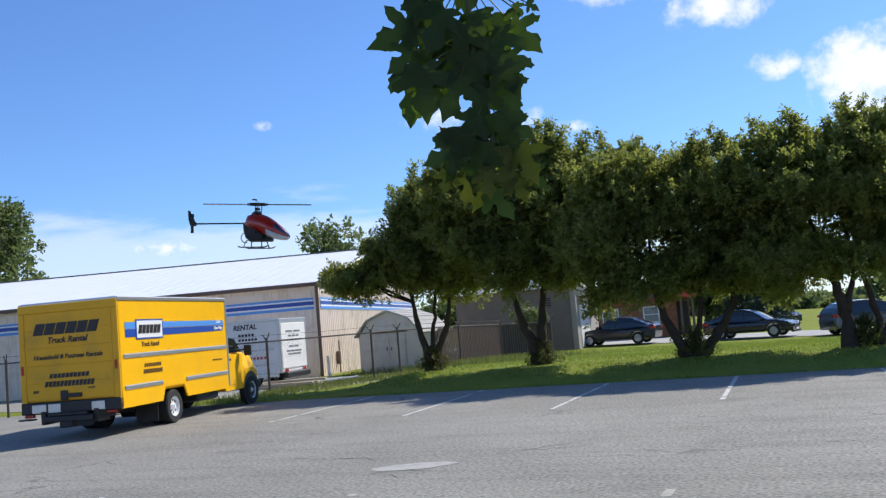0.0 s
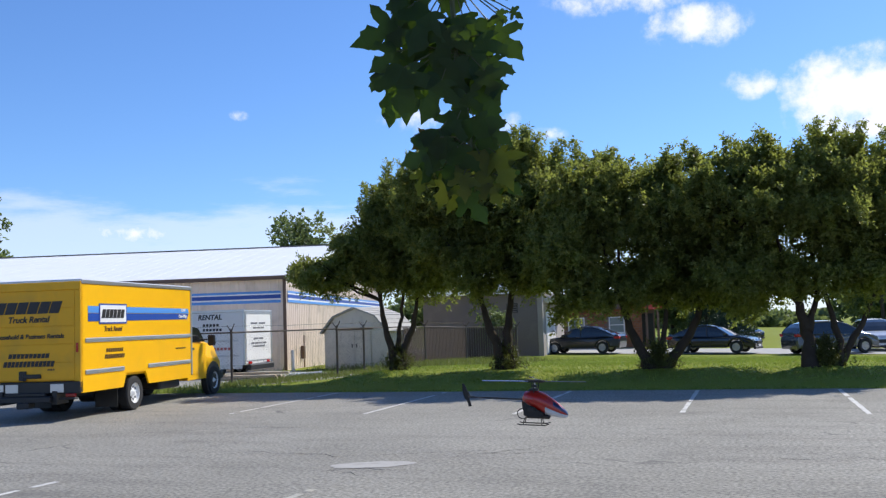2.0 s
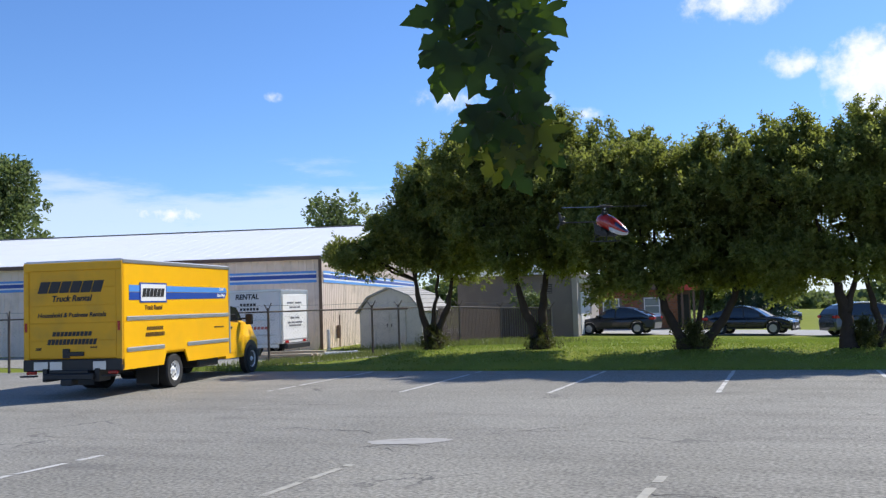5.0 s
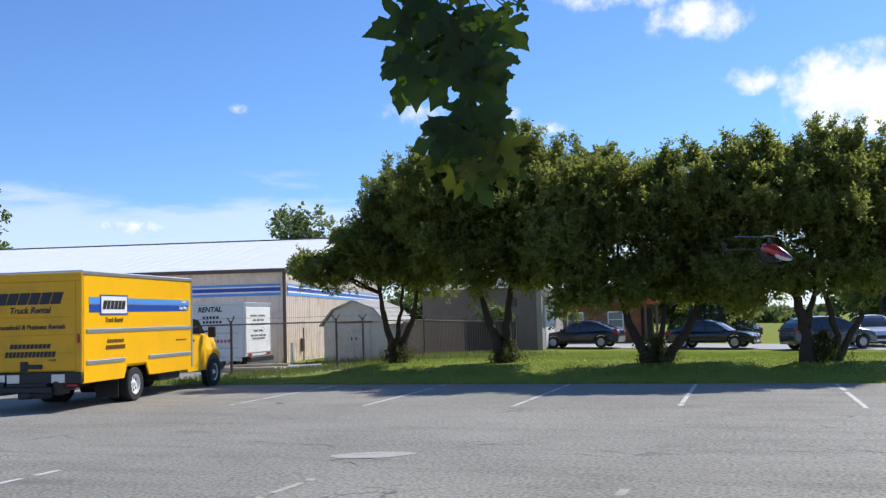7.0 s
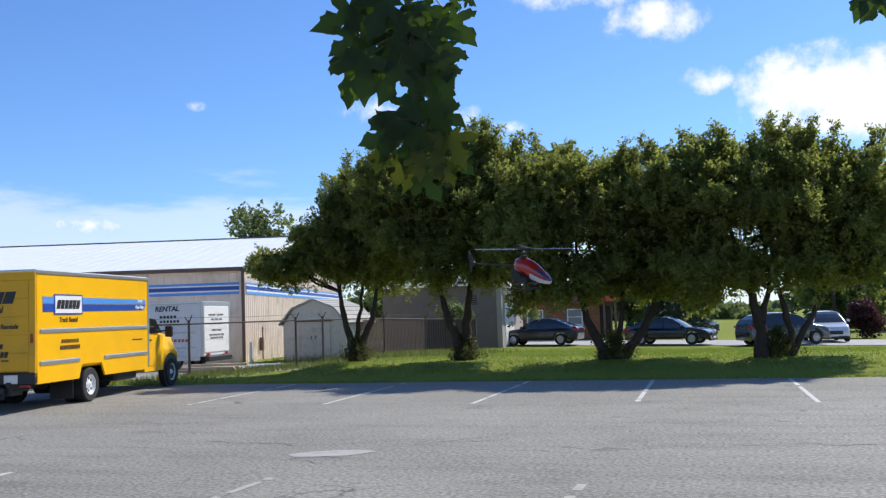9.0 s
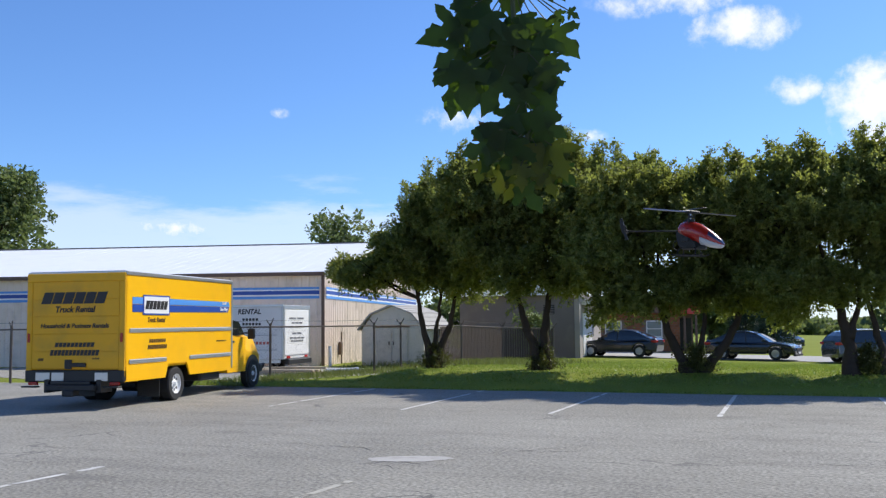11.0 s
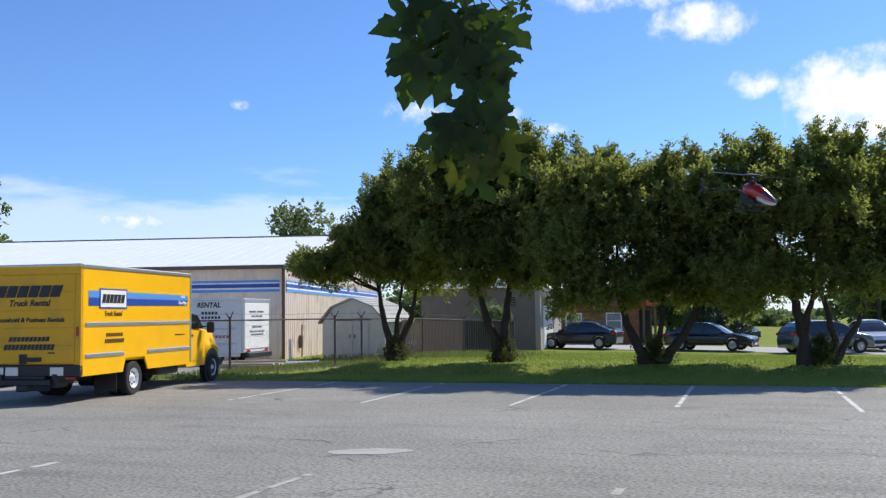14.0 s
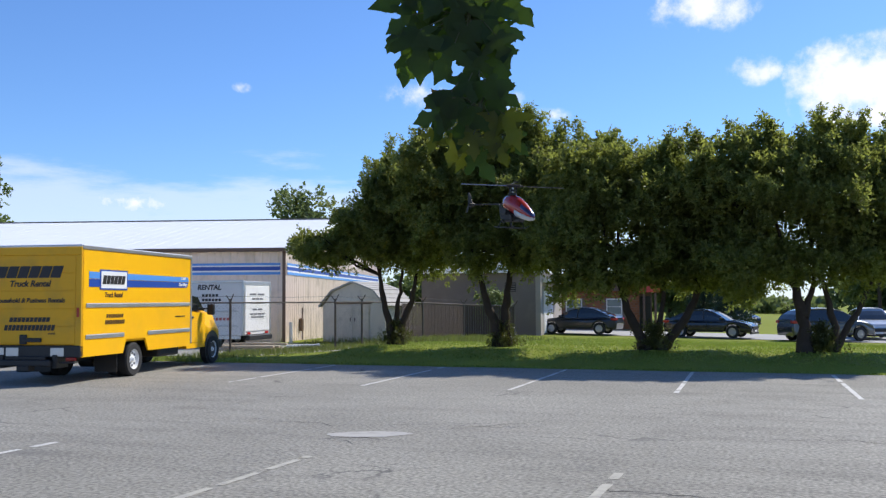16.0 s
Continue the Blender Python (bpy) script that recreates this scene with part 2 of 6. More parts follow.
M = {
    "asphalt": asphalt_mat(),
    "grass": mat("grass", (0.215, 0.25, 0.035), 0.9, var=0.22, scale=0.5, fine=9, bump=0.7, bump_scale=30, spec=0.1, dirt=(0.19, 0.18, 0.06, 0.4)),
    "blade": leaf_mat("grass_blade", (0.12, 0.17, 0.025), (0.24, 0.28, 0.06), (0.32, 0.42, 0.06), 0.35),
    "weed": leaf_mat("weed", (0.08, 0.11, 0.02), (0.2, 0.2, 0.07), (0.22, 0.27, 0.06), 0.35),
    "paint": mat("line_paint", (0.62, 0.61, 0.58), 0.8, var=0.18, scale=3, fine=45, bump=0.3, dirt=(0.28, 0.27, 0.26, 0.9)),
    "paint_worn": mat("faded_line_paint", (0.46, 0.44, 0.38), 0.85, var=0.2, scale=4, fine=45, bump=0.3, dirt=(0.3, 0.285, 0.26, 1.0)),
    "patch": mat("patch_cement", (0.43, 0.415, 0.39), 0.9, var=0.2, scale=3, fine=25, bump=0.5, dirt=(0.27, 0.26, 0.24, 0.8)),
    "crack": mat("crack_shadowed_tar", (0.06, 0.058, 0.055), 0.9, var=0.3, scale=6),
    "gravel": mat("gravel", (0.34, 0.32, 0.28), 0.95, var=0.3, scale=2, fine=30, bump=1.0, bump_scale=40, dirt=(0.2, 0.2, 0.1, 0.7)),
    "road": mat("road_concrete", (0.4, 0.39, 0.37), 0.9, var=0.12, scale=0.4, fine=12, bump=0.3),
    "beige": mat("beige_metal", (0.8, 0.655, 0.545), 0.5, var=0.08, scale=0.7, fine=14, dirt=(0.34, 0.26, 0.18, 0.45)),
    "slat_brown": mat("brown_privacy_slat", (0.055, 0.034, 0.023), 0.7, var=0.2, scale=3, per_object=0.15),
    "ridge": mat("dark_ridge_cap", (0.035, 0.03, 0.03), 0.6, var=0.15),
    "brown": mat("brown_trim", (0.13, 0.075, 0.05), 0.5, var=0.15),
    "blue": mat("blue_stripe", (0.015, 0.07, 0.36), 0.45, var=0.12),
    "sky_blue": mat("light_blue_stripe", (0.09, 0.3, 0.72), 0.45, var=0.1),
    "white": mat("white_paint", (0.78, 0.77, 0.75), 0.45, var=0.05, scale=1, fine=20, dirt=(0.55, 0.52, 0.47, 0.35)),
    "roof_white": mat("white_metal_roof", (0.87, 0.87, 0.86), 0.38, var=0.03, scale=0.5, fine=6, dirt=(0.72, 0.72, 0.72, 0.3)),
    "cream": mat("cream_siding", (0.68, 0.62, 0.53), 0.7, var=0.09, scale=2, fine=20, bump=0.15, dirt=(0.38, 0.34, 0.28, 0.4)),
    "shingle": mat("pale_shingle", (0.42, 0.4, 0.37), 0.9, var=0.18, scale=3, fine=30, bump=0.5, per_object=0.1),
    "galv": mat("dulled_galvanised_wire", (0.14, 0.125, 0.11), 0.7, 0.3, var=0.18, scale=5, fine=30),
    "rust": mat("dull_post", (0.11, 0.09, 0.075), 0.7, 0.3, var=0.3, scale=5),
    "grey_wall": mat("grey_render_wall", (0.17, 0.15, 0.14), 0.8, var=0.1, scale=0.8, fine=12, bump=0.2, dirt=(0.24, 0.21, 0.19, 0.4)),
    "pale_wall": mat("pale_rendered_wall", (0.33, 0.3, 0.275), 0.8, var=0.1, scale=0.8, fine=12, bump=0.2, dirt=(0.24, 0.21, 0.19, 0.4)),
    "brick": mat("brick", (0.3, 0.115, 0.05), 0.85, var=0.2, scale=6, fine=40, bump=0.4, per_object=0.18),
    "mortar": mat("mortar", (0.2, 0.15, 0.12), 0.9, var=0.1),
    "red": mat("red_fascia", (0.5, 0.05, 0.035), 0.5, var=0.1),
    "tan": mat("tan_post", (0.5, 0.4, 0.28), 0.7, var=0.1),
    "dark": mat("dark_interior", (0.03, 0.03, 0.03), 0.8, var=0.2),
    "yellow": mat("yellow_paint", (0.9, 0.47, 0.002), 0.5, var=0.035, scale=0.9, fine=10, spec=0.25, dirt=(0.66, 0.36, 0.02, 0.25)),
    "yellow_door": mat("yellow_roll_door", (0.85, 0.43, 0.003), 0.55, var=0.06, scale=1.2, fine=12, dirt=(0.5, 0.28, 0.03, 0.5)),
    "alu": mat("aluminium_rail", (0.6, 0.6, 0.6), 0.35, 0.75, var=0.12, scale=3, fine=40),
    "black": mat("black_plastic", (0.018, 0.018, 0.019), 0.5, var=0.2, scale=6),
    "ink": mat("black_lettering", (0.02, 0.018, 0.02), 0.5, var=0.1),
    "ink_soft": mat("faded_grey_lettering", (0.16, 0.16, 0.17), 0.6, var=0.15),
    "ink_brown": mat("dark_lettering_on_yellow", (0.12, 0.06, 0.01), 0.5, var=0.1),
    "white_ink": mat("white_lettering", (0.8, 0.8, 0.8), 0.5, var=0.03),
    "red_ink": mat("red_lettering", (0.5, 0.12, 0.1), 0.5, var=0.05),
    "tyre": mat("tyre_rubber", (0.022, 0.022, 0.023), 0.85, var=0.25, scale=8, bump=0.3),
    "rim": mat("painted_wheel", (0.85, 0.85, 0.84), 0.4, 0.0, var=0.1, scale=6),
    "alloy": mat("alloy_wheel", (0.55, 0.55, 0.56), 0.3, 0.8, var=0.1),
    "glass": mat("dark_window_glass", (0.015, 0.018, 0.02), 0.06, var=0.1, spec=0.9),
    "pane": mat("house_window_pane", (0.2, 0.25, 0.28), 0.08, var=0.25, scale=2, spec=0.9),
    "lamp_red": mat("red_tail_lens", (0.45, 0.02, 0.015), 0.2, var=0.1),
    "lamp_clear": mat("clear_headlamp", (0.75, 0.77, 0.8), 0.12, var=0.1),
    "car_slate": mat("dark_slate_car_paint", (0.014, 0.016, 0.023), 0.28, 0.0, var=0.08, spec=0.45, coat=0.5),
    "car_black": mat("black_car_paint", (0.006, 0.007, 0.009), 0.22, 0.0, var=0.08, spec=0.45, coat=0.5),
    "car_blue": mat("dark_blue_car_paint", (0.02, 0.03, 0.055), 0.25, 0.3, var=0.08, coat=0.8),
    "car_grey": mat("grey_green_car_paint", (0.05, 0.06, 0.068), 0.22, 0.2, var=0.08, spec=0.5, coat=1.0),
    "car_silver": mat("silver_car_paint", (0.55, 0.57, 0.6), 0.3, 0.5, var=0.06, coat=0.7),
    "bark": mat("bark", (0.075, 0.058, 0.045), 0.95, var=0.35, scale=5, fine=30, bump=1.0, bump_scale=22, spec=0.1),
    "leaf": leaf_mat("crabapple_leaf", (0.045, 0.055, 0.013), (0.235, 0.25, 0.07), (0.38, 0.43, 0.085), 0.44),
    # crab apple leaf again, darkened to carry the shade at the tree feet
    "leaf_low": leaf_mat("sucker_leaf_shaded", (0.03, 0.04, 0.012), (0.1, 0.11, 0.03), (0.15, 0.16, 0.03), 0.3),
    "leaf_far": leaf_mat("far_leaf", (0.06, 0.095, 0.035), (0.15, 0.19, 0.075), (0.22, 0.28, 0.09), 0.4),
    "leaf_spruce": leaf_mat("spruce_needles", (0.02, 0.04, 0.025), (0.045, 0.075, 0.045), (0.04, 0.08, 0.03), 0.2),
    "leaf_plum": leaf_mat("plum_leaf", (0.03, 0.012, 0.018), (0.075, 0.03, 0.035), (0.12, 0.04, 0.04), 0.25),
    "maple": leaf_mat("maple_leaf", (0.03, 0.06, 0.018), (0.055, 0.095, 0.025), (0.085, 0.15, 0.012), 0.5),
    "maple_pale": leaf_mat("maple_leaf_pale", (0.07, 0.085, 0.015), (0.11, 0.115, 0.02), (0.2, 0.22, 0.015), 0.55),
    "maple_dry": leaf_mat("maple_leaf_browned", (0.075, 0.055, 0.015), (0.11, 0.08, 0.02), (0.17, 0.12, 0.02), 0.45),
    "stalk": mat("green_stalk", (0.07, 0.08, 0.025), 0.6, var=0.2),
    "canopy_red": mat("red_model_canopy", (0.4, 0.018, 0.013), 0.25, var=0.06, coat=0.6),
    "canopy_white": mat("white_model_nose", (0.55, 0.56, 0.6), 0.3, var=0.05, coat=0.5),
    "canopy_blue": mat("blue_model_trim", (0.022, 0.03, 0.12), 0.3, var=0.06, coat=0.5),
    "blade_dark": mat("rotor_blade", (0.05, 0.05, 0.055), 0.3, var=0.1),
    "blade_blue": mat("rotor_blade_blue", (0.2, 0.26, 0.5), 0.3, var=0.1),
    "carbon": mat("carbon_frame", (0.012, 0.012, 0.013), 0.55, var=0.15),
    "steel": mat("mast_steel", (0.4, 0.4, 0.42), 0.3, 0.9, var=0.1),
}


# ---------------------------------------------------------------- mesh tools
def part(name, bm, material, parent=None, label="", smooth=False):
    """Links a bmesh, or a mesh, as one object under a thing or part."""
    if isinstance(bm, bmesh.types.BMesh):
        me = bpy.data.meshes.new(name)
        bmesh.ops.recalc_face_normals(bm, faces=bm.faces[:])
        bm.to_mesh(me)
        bm.free()
    else:
        me = bm
    if smooth:
        me.polygons.foreach_set("use_smooth", [True] * len(me.polygons))
    if not me.materials:
        me.materials.append(M[material])
    ob = new(name, me)
    if parent:
        ob.parent = parent
    if label:
        tagged(ob, label)
    return ob


def thing(name, m, label, category, group="", kind=""):
    ob = new(name)
    ob.matrix_basis = m
    return tagged(ob, label, category, group, kind)


def box(x0, y0, z0, x1, y1, z1, bev=0.0, bm=None, seg=1):
    made = bmesh.new()
    bmesh.ops.create_cube(made, size=1)
    for v in made.verts:
        v.co = Vector(((x0 + x1) / 2 + v.co.x * (x1 - x0), (y0 + y1) / 2 + v.co.y * (y1 - y0), (z0 + z1) / 2 + v.co.z * (z1 - z0)))
    if bev:
        bmesh.ops.bevel(made, geom=made.edges[:], offset=bev, segments=seg, affect="EDGES", profile=0.5)
    return joined(bm, made)


def joined(bm, made):
    if bm is None:
        return made
    me = bpy.data.meshes.new("tmp")
    made.to_mesh(me)
    made.free()
    bm.from_mesh(me)
    bpy.data.meshes.remove(me)
    return bm


def prism(pts, w0, w1, plane="xz", bev=0.0, bm=None, seg=2):
    """A polygon in the xz, yz or xy plane, drawn out along the third axis."""
    made = bmesh.new()
    put = {"xz": lambda a, b, w: (a, w, b), "yz": lambda a, b, w: (w, a, b), "xy": lambda a, b, w: (a, b, w)}[plane]
    lo = [made.verts.new(put(a, b, w0)) for a, b in pts]
    hi = [made.verts.new(put(a, b, w1)) for a, b in pts]
    caps = [made.faces.new(lo), made.faces.new(hi)]
    for i in range(len(pts)):
        j = (i + 1) % len(pts)
        made.faces.new((lo[i], lo[j], hi[j], hi[i]))
    bmesh.ops.recalc_face_normals(made, faces=made.faces[:])
    if bev:
        edges = list({e for f in caps for e in f.edges})
        bmesh.ops.bevel(made, geom=edges, offset=bev, segments=seg, affect="EDGES", profile=0.5)
    return joined(bm, made)


def tube(pts, radii, n=8, bm=None, cap=True):
    """A tapered round tube along points."""
    made = bmesh.new()
    pts = [Vector(p) for p in pts]
    if isinstance(radii, (int, float)):
        radii = [radii] * len(pts)
    rings, side = [], None
    for i, p in enumerate(pts):
        d = (pts[min(i + 1, len(pts) - 1)] - pts[max(i - 1, 0)]).normalized()
        if side is None:
            side = d.orthogonal().normalized()
        side = (side - d * side.dot(d)).normalized()
        up = d.cross(side)
        rings.append([made.verts.new(p + (side * math.cos(a) + up * math.sin(a)) * radii[i]) for a in (2 * math.pi * k / n for k in range(n))])
    for a, b in zip(rings, rings[1:]):
        for k in range(n):
            made.faces.new((a[k], a[(k + 1) % n], b[(k + 1) % n], b[k]))
    if cap:
        made.faces.new(rings[0][::-1])
        made.faces.new(rings[-1])
    return joined(bm, made)


def loft(rings, bm=None, cap=True):
    made = bmesh.new()
    vs = [[made.verts.new(p) for p in r] for r in rings]
    n = len(rings[0])
    for a, b in zip(vs, vs[1:]):
        for k in range(n):
            made.faces.new((a[k], a[(k + 1) % n], b[(k + 1) % n], b[k]))
    if cap:
        made.faces.new(vs[0][::-1])
        made.faces.new(vs[-1])
    return joined(bm, made)


def lettering(text, size, material, parent, m, depth=0.003, shear=0.0, squash=1.0, name="lettering"):
    """Words in the built-in font as a thin mesh; reads along local x, stands along local y."""
    cu = bpy.data.curves.new("t", "FONT")
    cu.offset = size * 0.03
    cu.body, cu.size, cu.extrude, cu.shear, cu.align_x = text, size, depth, shear, "CENTER"
    ob = bpy.data.objects.new("t", cu)
    scene.collection.objects.link(ob)
    me = bpy.data.meshes.new_from_object(ob.evaluated_get(bpy.context.evaluated_depsgraph_get()))
    bpy.data.objects.remove(ob)
    me.materials.clear()
    made = part(name, me, material, parent)
    made.matrix_basis = m @ Matrix.Diagonal((squash, 1, 1, 1))
    return made


def bars(n_bars, width, height, material, parent, m, shear=0.25, name="bar", gap=0.22):
    """Plain bars where writing is not to be lettered, one object each."""
    made = []
    step = width / n_bars
    for i in range(n_bars):
        x0 = -width / 2 + i * step
        x1 = x0 + step * (1 - gap)
        bm = prism([(x0 - shear * height / 2, -height / 2), (x1 - shear * height / 2, -height / 2), (x1 + shear * height / 2, height / 2), (x0 + shear * height / 2, height / 2)],
              -0.002, 0.003, "xy")
        ob = part(name, bm, material, parent)
        ob.matrix_basis = m
        made.append(ob)
    return made


def gz(x, y):
    """Height of the lawn: a low bank along the parking lot, falling gently to the road."""
    s = min(1.0, max(0.0, (y - 14) / 20))
    s = s * s * (3 - 2 * s)
    def ease(q):
        q = min(1.0, max(0.0, q))
        return q * q * (3 - 2 * q)

    bank = 0.28 * ease((y - 5.05) / 2.3) * (1 - ease((y - 9.3) / 9)) * ease((x + 7.8) / 1.9)
    return bank - s * min(0.75, max(0.0, 0.52 + 0.016 * x))


def triangles_mesh(name, verts, faces, material):
    me = bpy.data.meshes.new(name)
    me.from_pydata(verts, [], faces)
    me.materials.append(M[material])
    return me


def leaf_cloud(name, tufts, rng, leaf_len, leaf_wide, per_tuft, spread, material):
    """Many small folded leaves set along short twigs. tufts: array of place (3) and outward way (3)."""
    base = np.repeat(tufts[:, :3], per_tuft, 0)
    out = np.repeat(tufts[:, 3:6], per_tuft, 0)
    n = len(base)
    along = rng.random((n, 1)) * spread
    place = base + out * along + rng.normal(0, spread * 0.2, (n, 3))
    way = out * 0.7 + rng.normal(0, 0.75, (n, 3)) + np.array([0, 0, -0.15])
    way /= np.linalg.norm(way, axis=1, keepdims=True)
    rand = rng.normal(0, 1, (n, 3)) + np.array([0, 0, 0.6])
    side = np.cross(way, rand)
    side /= np.linalg.norm(side, axis=1, keepdims=True) + 1e-9
    nor = np.cross(side, way)
    ln = leaf_len * (0.65 + 0.7 * rng.random((n, 1)))
    wd = leaf_wide * (0.65 + 0.7 * rng.random((n, 1)))
    fold = nor * wd * 0.35
    v = np.stack([place, place + way * ln * 0.45 + side * wd * 0.5 + fold, place + way * ln, place + way * ln * 0.45 - side * wd * 0.5 + fold], 1).reshape(-1, 3)
    me = bpy.data.meshes.new(name)
    me.vertices.add(4 * n)
    me.vertices.foreach_set("co", v.astype(np.float32).ravel())
    idx = (np.arange(n)[:, None] * 4 + np.array([[0, 1, 2, 0, 2, 3]])).astype(np.int32).ravel()
    me.loops.add(6 * n)
    me.loops.foreach_set("vertex_index", idx)
    me.polygons.add(2 * n)
    me.polygons.foreach_set("loop_start", np.arange(0, 6 * n, 3, dtype=np.int32))
    me.update(calc_edges=True)
    me.validate()
    me.materials.append(M[material])
    return me


def tufts_in(clumps, count, rng, shell=0.5):
    """Places for twigs inside and on the skin of overlapping lumps."""
    vol = np.array([c[3] * c[4] * c[5] for c in clumps]) ** 0.75
    pick = rng.choice(len(clumps), count, p=vol / vol.sum())
    c = np.array(clumps)[pick]
    d = rng.normal(0, 1, (count, 3))
    d /= np.linalg.norm(d, axis=1, keepdims=True)
    r = shell + (1 - shell) * rng.random((count, 1)) ** 0.6
    r *= 1 + 0.13 * np.sin(d[:, :1] * 7 + c[:, :1] * 3) * np.cos(d[:, 1:2] * 6 + d[:, 2:3] * 5 + c[:, 1:2])
    place = c[:, :3] + d * c[:, 3:6] * r
    out = d + np.array([0, 0, 0.45]) + rng.normal(0, 0.25, (count, 3))
    out /= np.linalg.norm(out, axis=1, keepdims=True)
    return np.hstack([place, out])


# ---------------------------------------------------------------- ground
def build_ground():
    near_x = [-48 + 1.5 * i for i in range(65)]
    xs = [-1800, -600, -250, -120, -75] + near_x + [75, 120, 250, 600, 1800]
    ys = [-1500, -400, -120, -60, -30, -10, 0, 4.6, 4.9, 5.2] + [6 + 1.5 * i for i in range(36)] + [75, 110, 200, 500, 2500]
    verts = []
    for y in ys:
        for x in xs:
            z = -0.07 if y < 5 else gz(x, y) + 0.018 + (0.02 * noise.noise((x * 0.4, y * 0.4, 0)) if y > 6 else 0)
            verts.append((x, y, z))
    w = len(xs)
    faces = [(j * w + i, j * w + i + 1, (j + 1) * w + i + 1, (j + 1) * w + i) for j in range(len(ys) - 1) for i in range(w - 1)]
    ob = part("ground", triangles_mesh("ground", verts, faces, "grass"), "grass", smooth=True)
    tagged(ob, "mown green lawn running out to open fields", "lawn", kind="structure")


def lot_edge(x):
    return (5.05 if x > -9 else 5.05 + 0.1 * (x + 9) / 4) + 0.09 * noise.noise((x * 0.9, 3.1, 0)) + 0.05 * noise.noise((x * 3.1, 7.7, 0))


def build_lot():
    bm = bmesh.new()
    xs = [-60 + 0.4 * i for i in range(301)]
    rows = [[bm.verts.new((x, y if y is not None else lot_edge(x), z)) for x in xs] for y, z in ((-60, 0.0), (None, 0.0), (None, -0.08))]
    for a, b in zip(rows, rows[1:]):
        for i in range(len(xs) - 1):
            bm.faces.new((a[i], a[i + 1], b[i + 1], b[i]))
    ob = part("parking_lot", bm, "asphalt")
    tagged(ob, "weathered grey asphalt parking lot with fine cracks", "parking lot", kind="structure")

    def line(pts, width, name, material, label, z=0.004):
        b = bmesh.new()
        (x0, y0), (x1, y1) = pts
        d = Vector((x1 - x0, y1 - y0, 0))
        n = max(2, int(d.length / 0.06))
        side = Vector((-d.y, d.x, 0)).normalized() * width / 2
        prev = None
        for i in range(n + 1):
            p = Vector((x0, y0, z)) + d * i / n
            wob = 1 + 0.22 * noise.noise((p.x * 5, p.y * 5, 1.5))
            pair = (b.verts.new(p + side * wob), b.verts.new(p - side * wob))
            worn = noise.noise((p.x * 2.3, p.y * 2.3, 6.0)) + 0.6 * noise.noise((p.x * 8, p.y * 8, 2.0))
            if prev and worn < (0.42 if material == "paint" else 0.12):
                b.faces.new((prev[0], pair[0], pair[1], prev[1]))
            prev = pair
        o = part(name, b, material)
        return tagged(o, label, "parking line", "parking lines", "structure")

    far_x = [-5.62, -2.9, -0.06, 2.6, 5.3]
    for i in range(-2, 9):
        x0 = 2.74 * (i - 2)
        x1 = far_x[i] if 0 <= i < 5 else x0 - 0.1
        if x0 < -6 :
            continue
        line(((x0, 0.0), (x1, 4.85)), 0.078, "parking_line", "paint", "worn white parking bay line on asphalt")
    for x in (-3.1, -0.03, 3.0, 6.05, 9.1):
        line(((x, -7.2), (x - 0.08, -11.6)), 0.082, "parking_line", "paint_worn" if x > -2 else "paint", "worn white parking bay line on asphalt")
    # cement patch and the crack beside it
    b = bmesh.new()
    ring = []
    for k in range(40):
        a = 2 * math.pi * k / 40
        r = 1 + 0.25 * noise.noise((math.cos(a) * 2, math.sin(a) * 2, 4))
        ring.append(b.verts.new((-0.1 + 0.46 * r * math.cos(a) + 0.05 * math.sin(a), -5.62 + 0.26 * r * math.sin(a) + 0.12 * math.cos(a), 0.004)))
    b.faces.new(ring)
    tagged(part("cement_patch", b, "patch"), "pale cement patch worn into the asphalt", "patch", kind="structure")
    rng = random.Random(5)
    for start, count, step, dirn in (((-0.45, -6.1), 9, 0.1, 0.1), ((-0.2, -6.2), 6, 0.09, -0.25), ((-2.6, -5.2), 26, 0.14, 0.06), ((0.6, -5.0), 14, 0.12, 0.5),
                                     ((2.9, -7.9), 20, 0.11, -0.35), ((-6.0, -3.2), 30, 0.16, 0.05), ((4.2, -4.6), 22, 0.14, 0.12), ((0.9, -4.6), 12, 0.1, 0.9)):
        b = bmesh.new()
        p, prev = Vector((*start, 0.003)), None
        for i in range(count):
            wdt = 0.008 * rng.uniform(0.4, 1.6)
            pair = (b.verts.new(p + Vector((0, wdt, 0))), b.verts.new(p - Vector((0, wdt, 0))))
            if prev:
                b.faces.new((prev[0], pair[0], pair[1], prev[1]))
            prev = pair
            a = dirn + rng.uniform(-0.9, 0.9)
            p = p + Vector((math.cos(a), math.sin(a), 0)) * step
        tagged(part("asphalt_crack", b, "crack"), "dark open crack in the asphalt", "crack", "asphalt cracks", "structure")


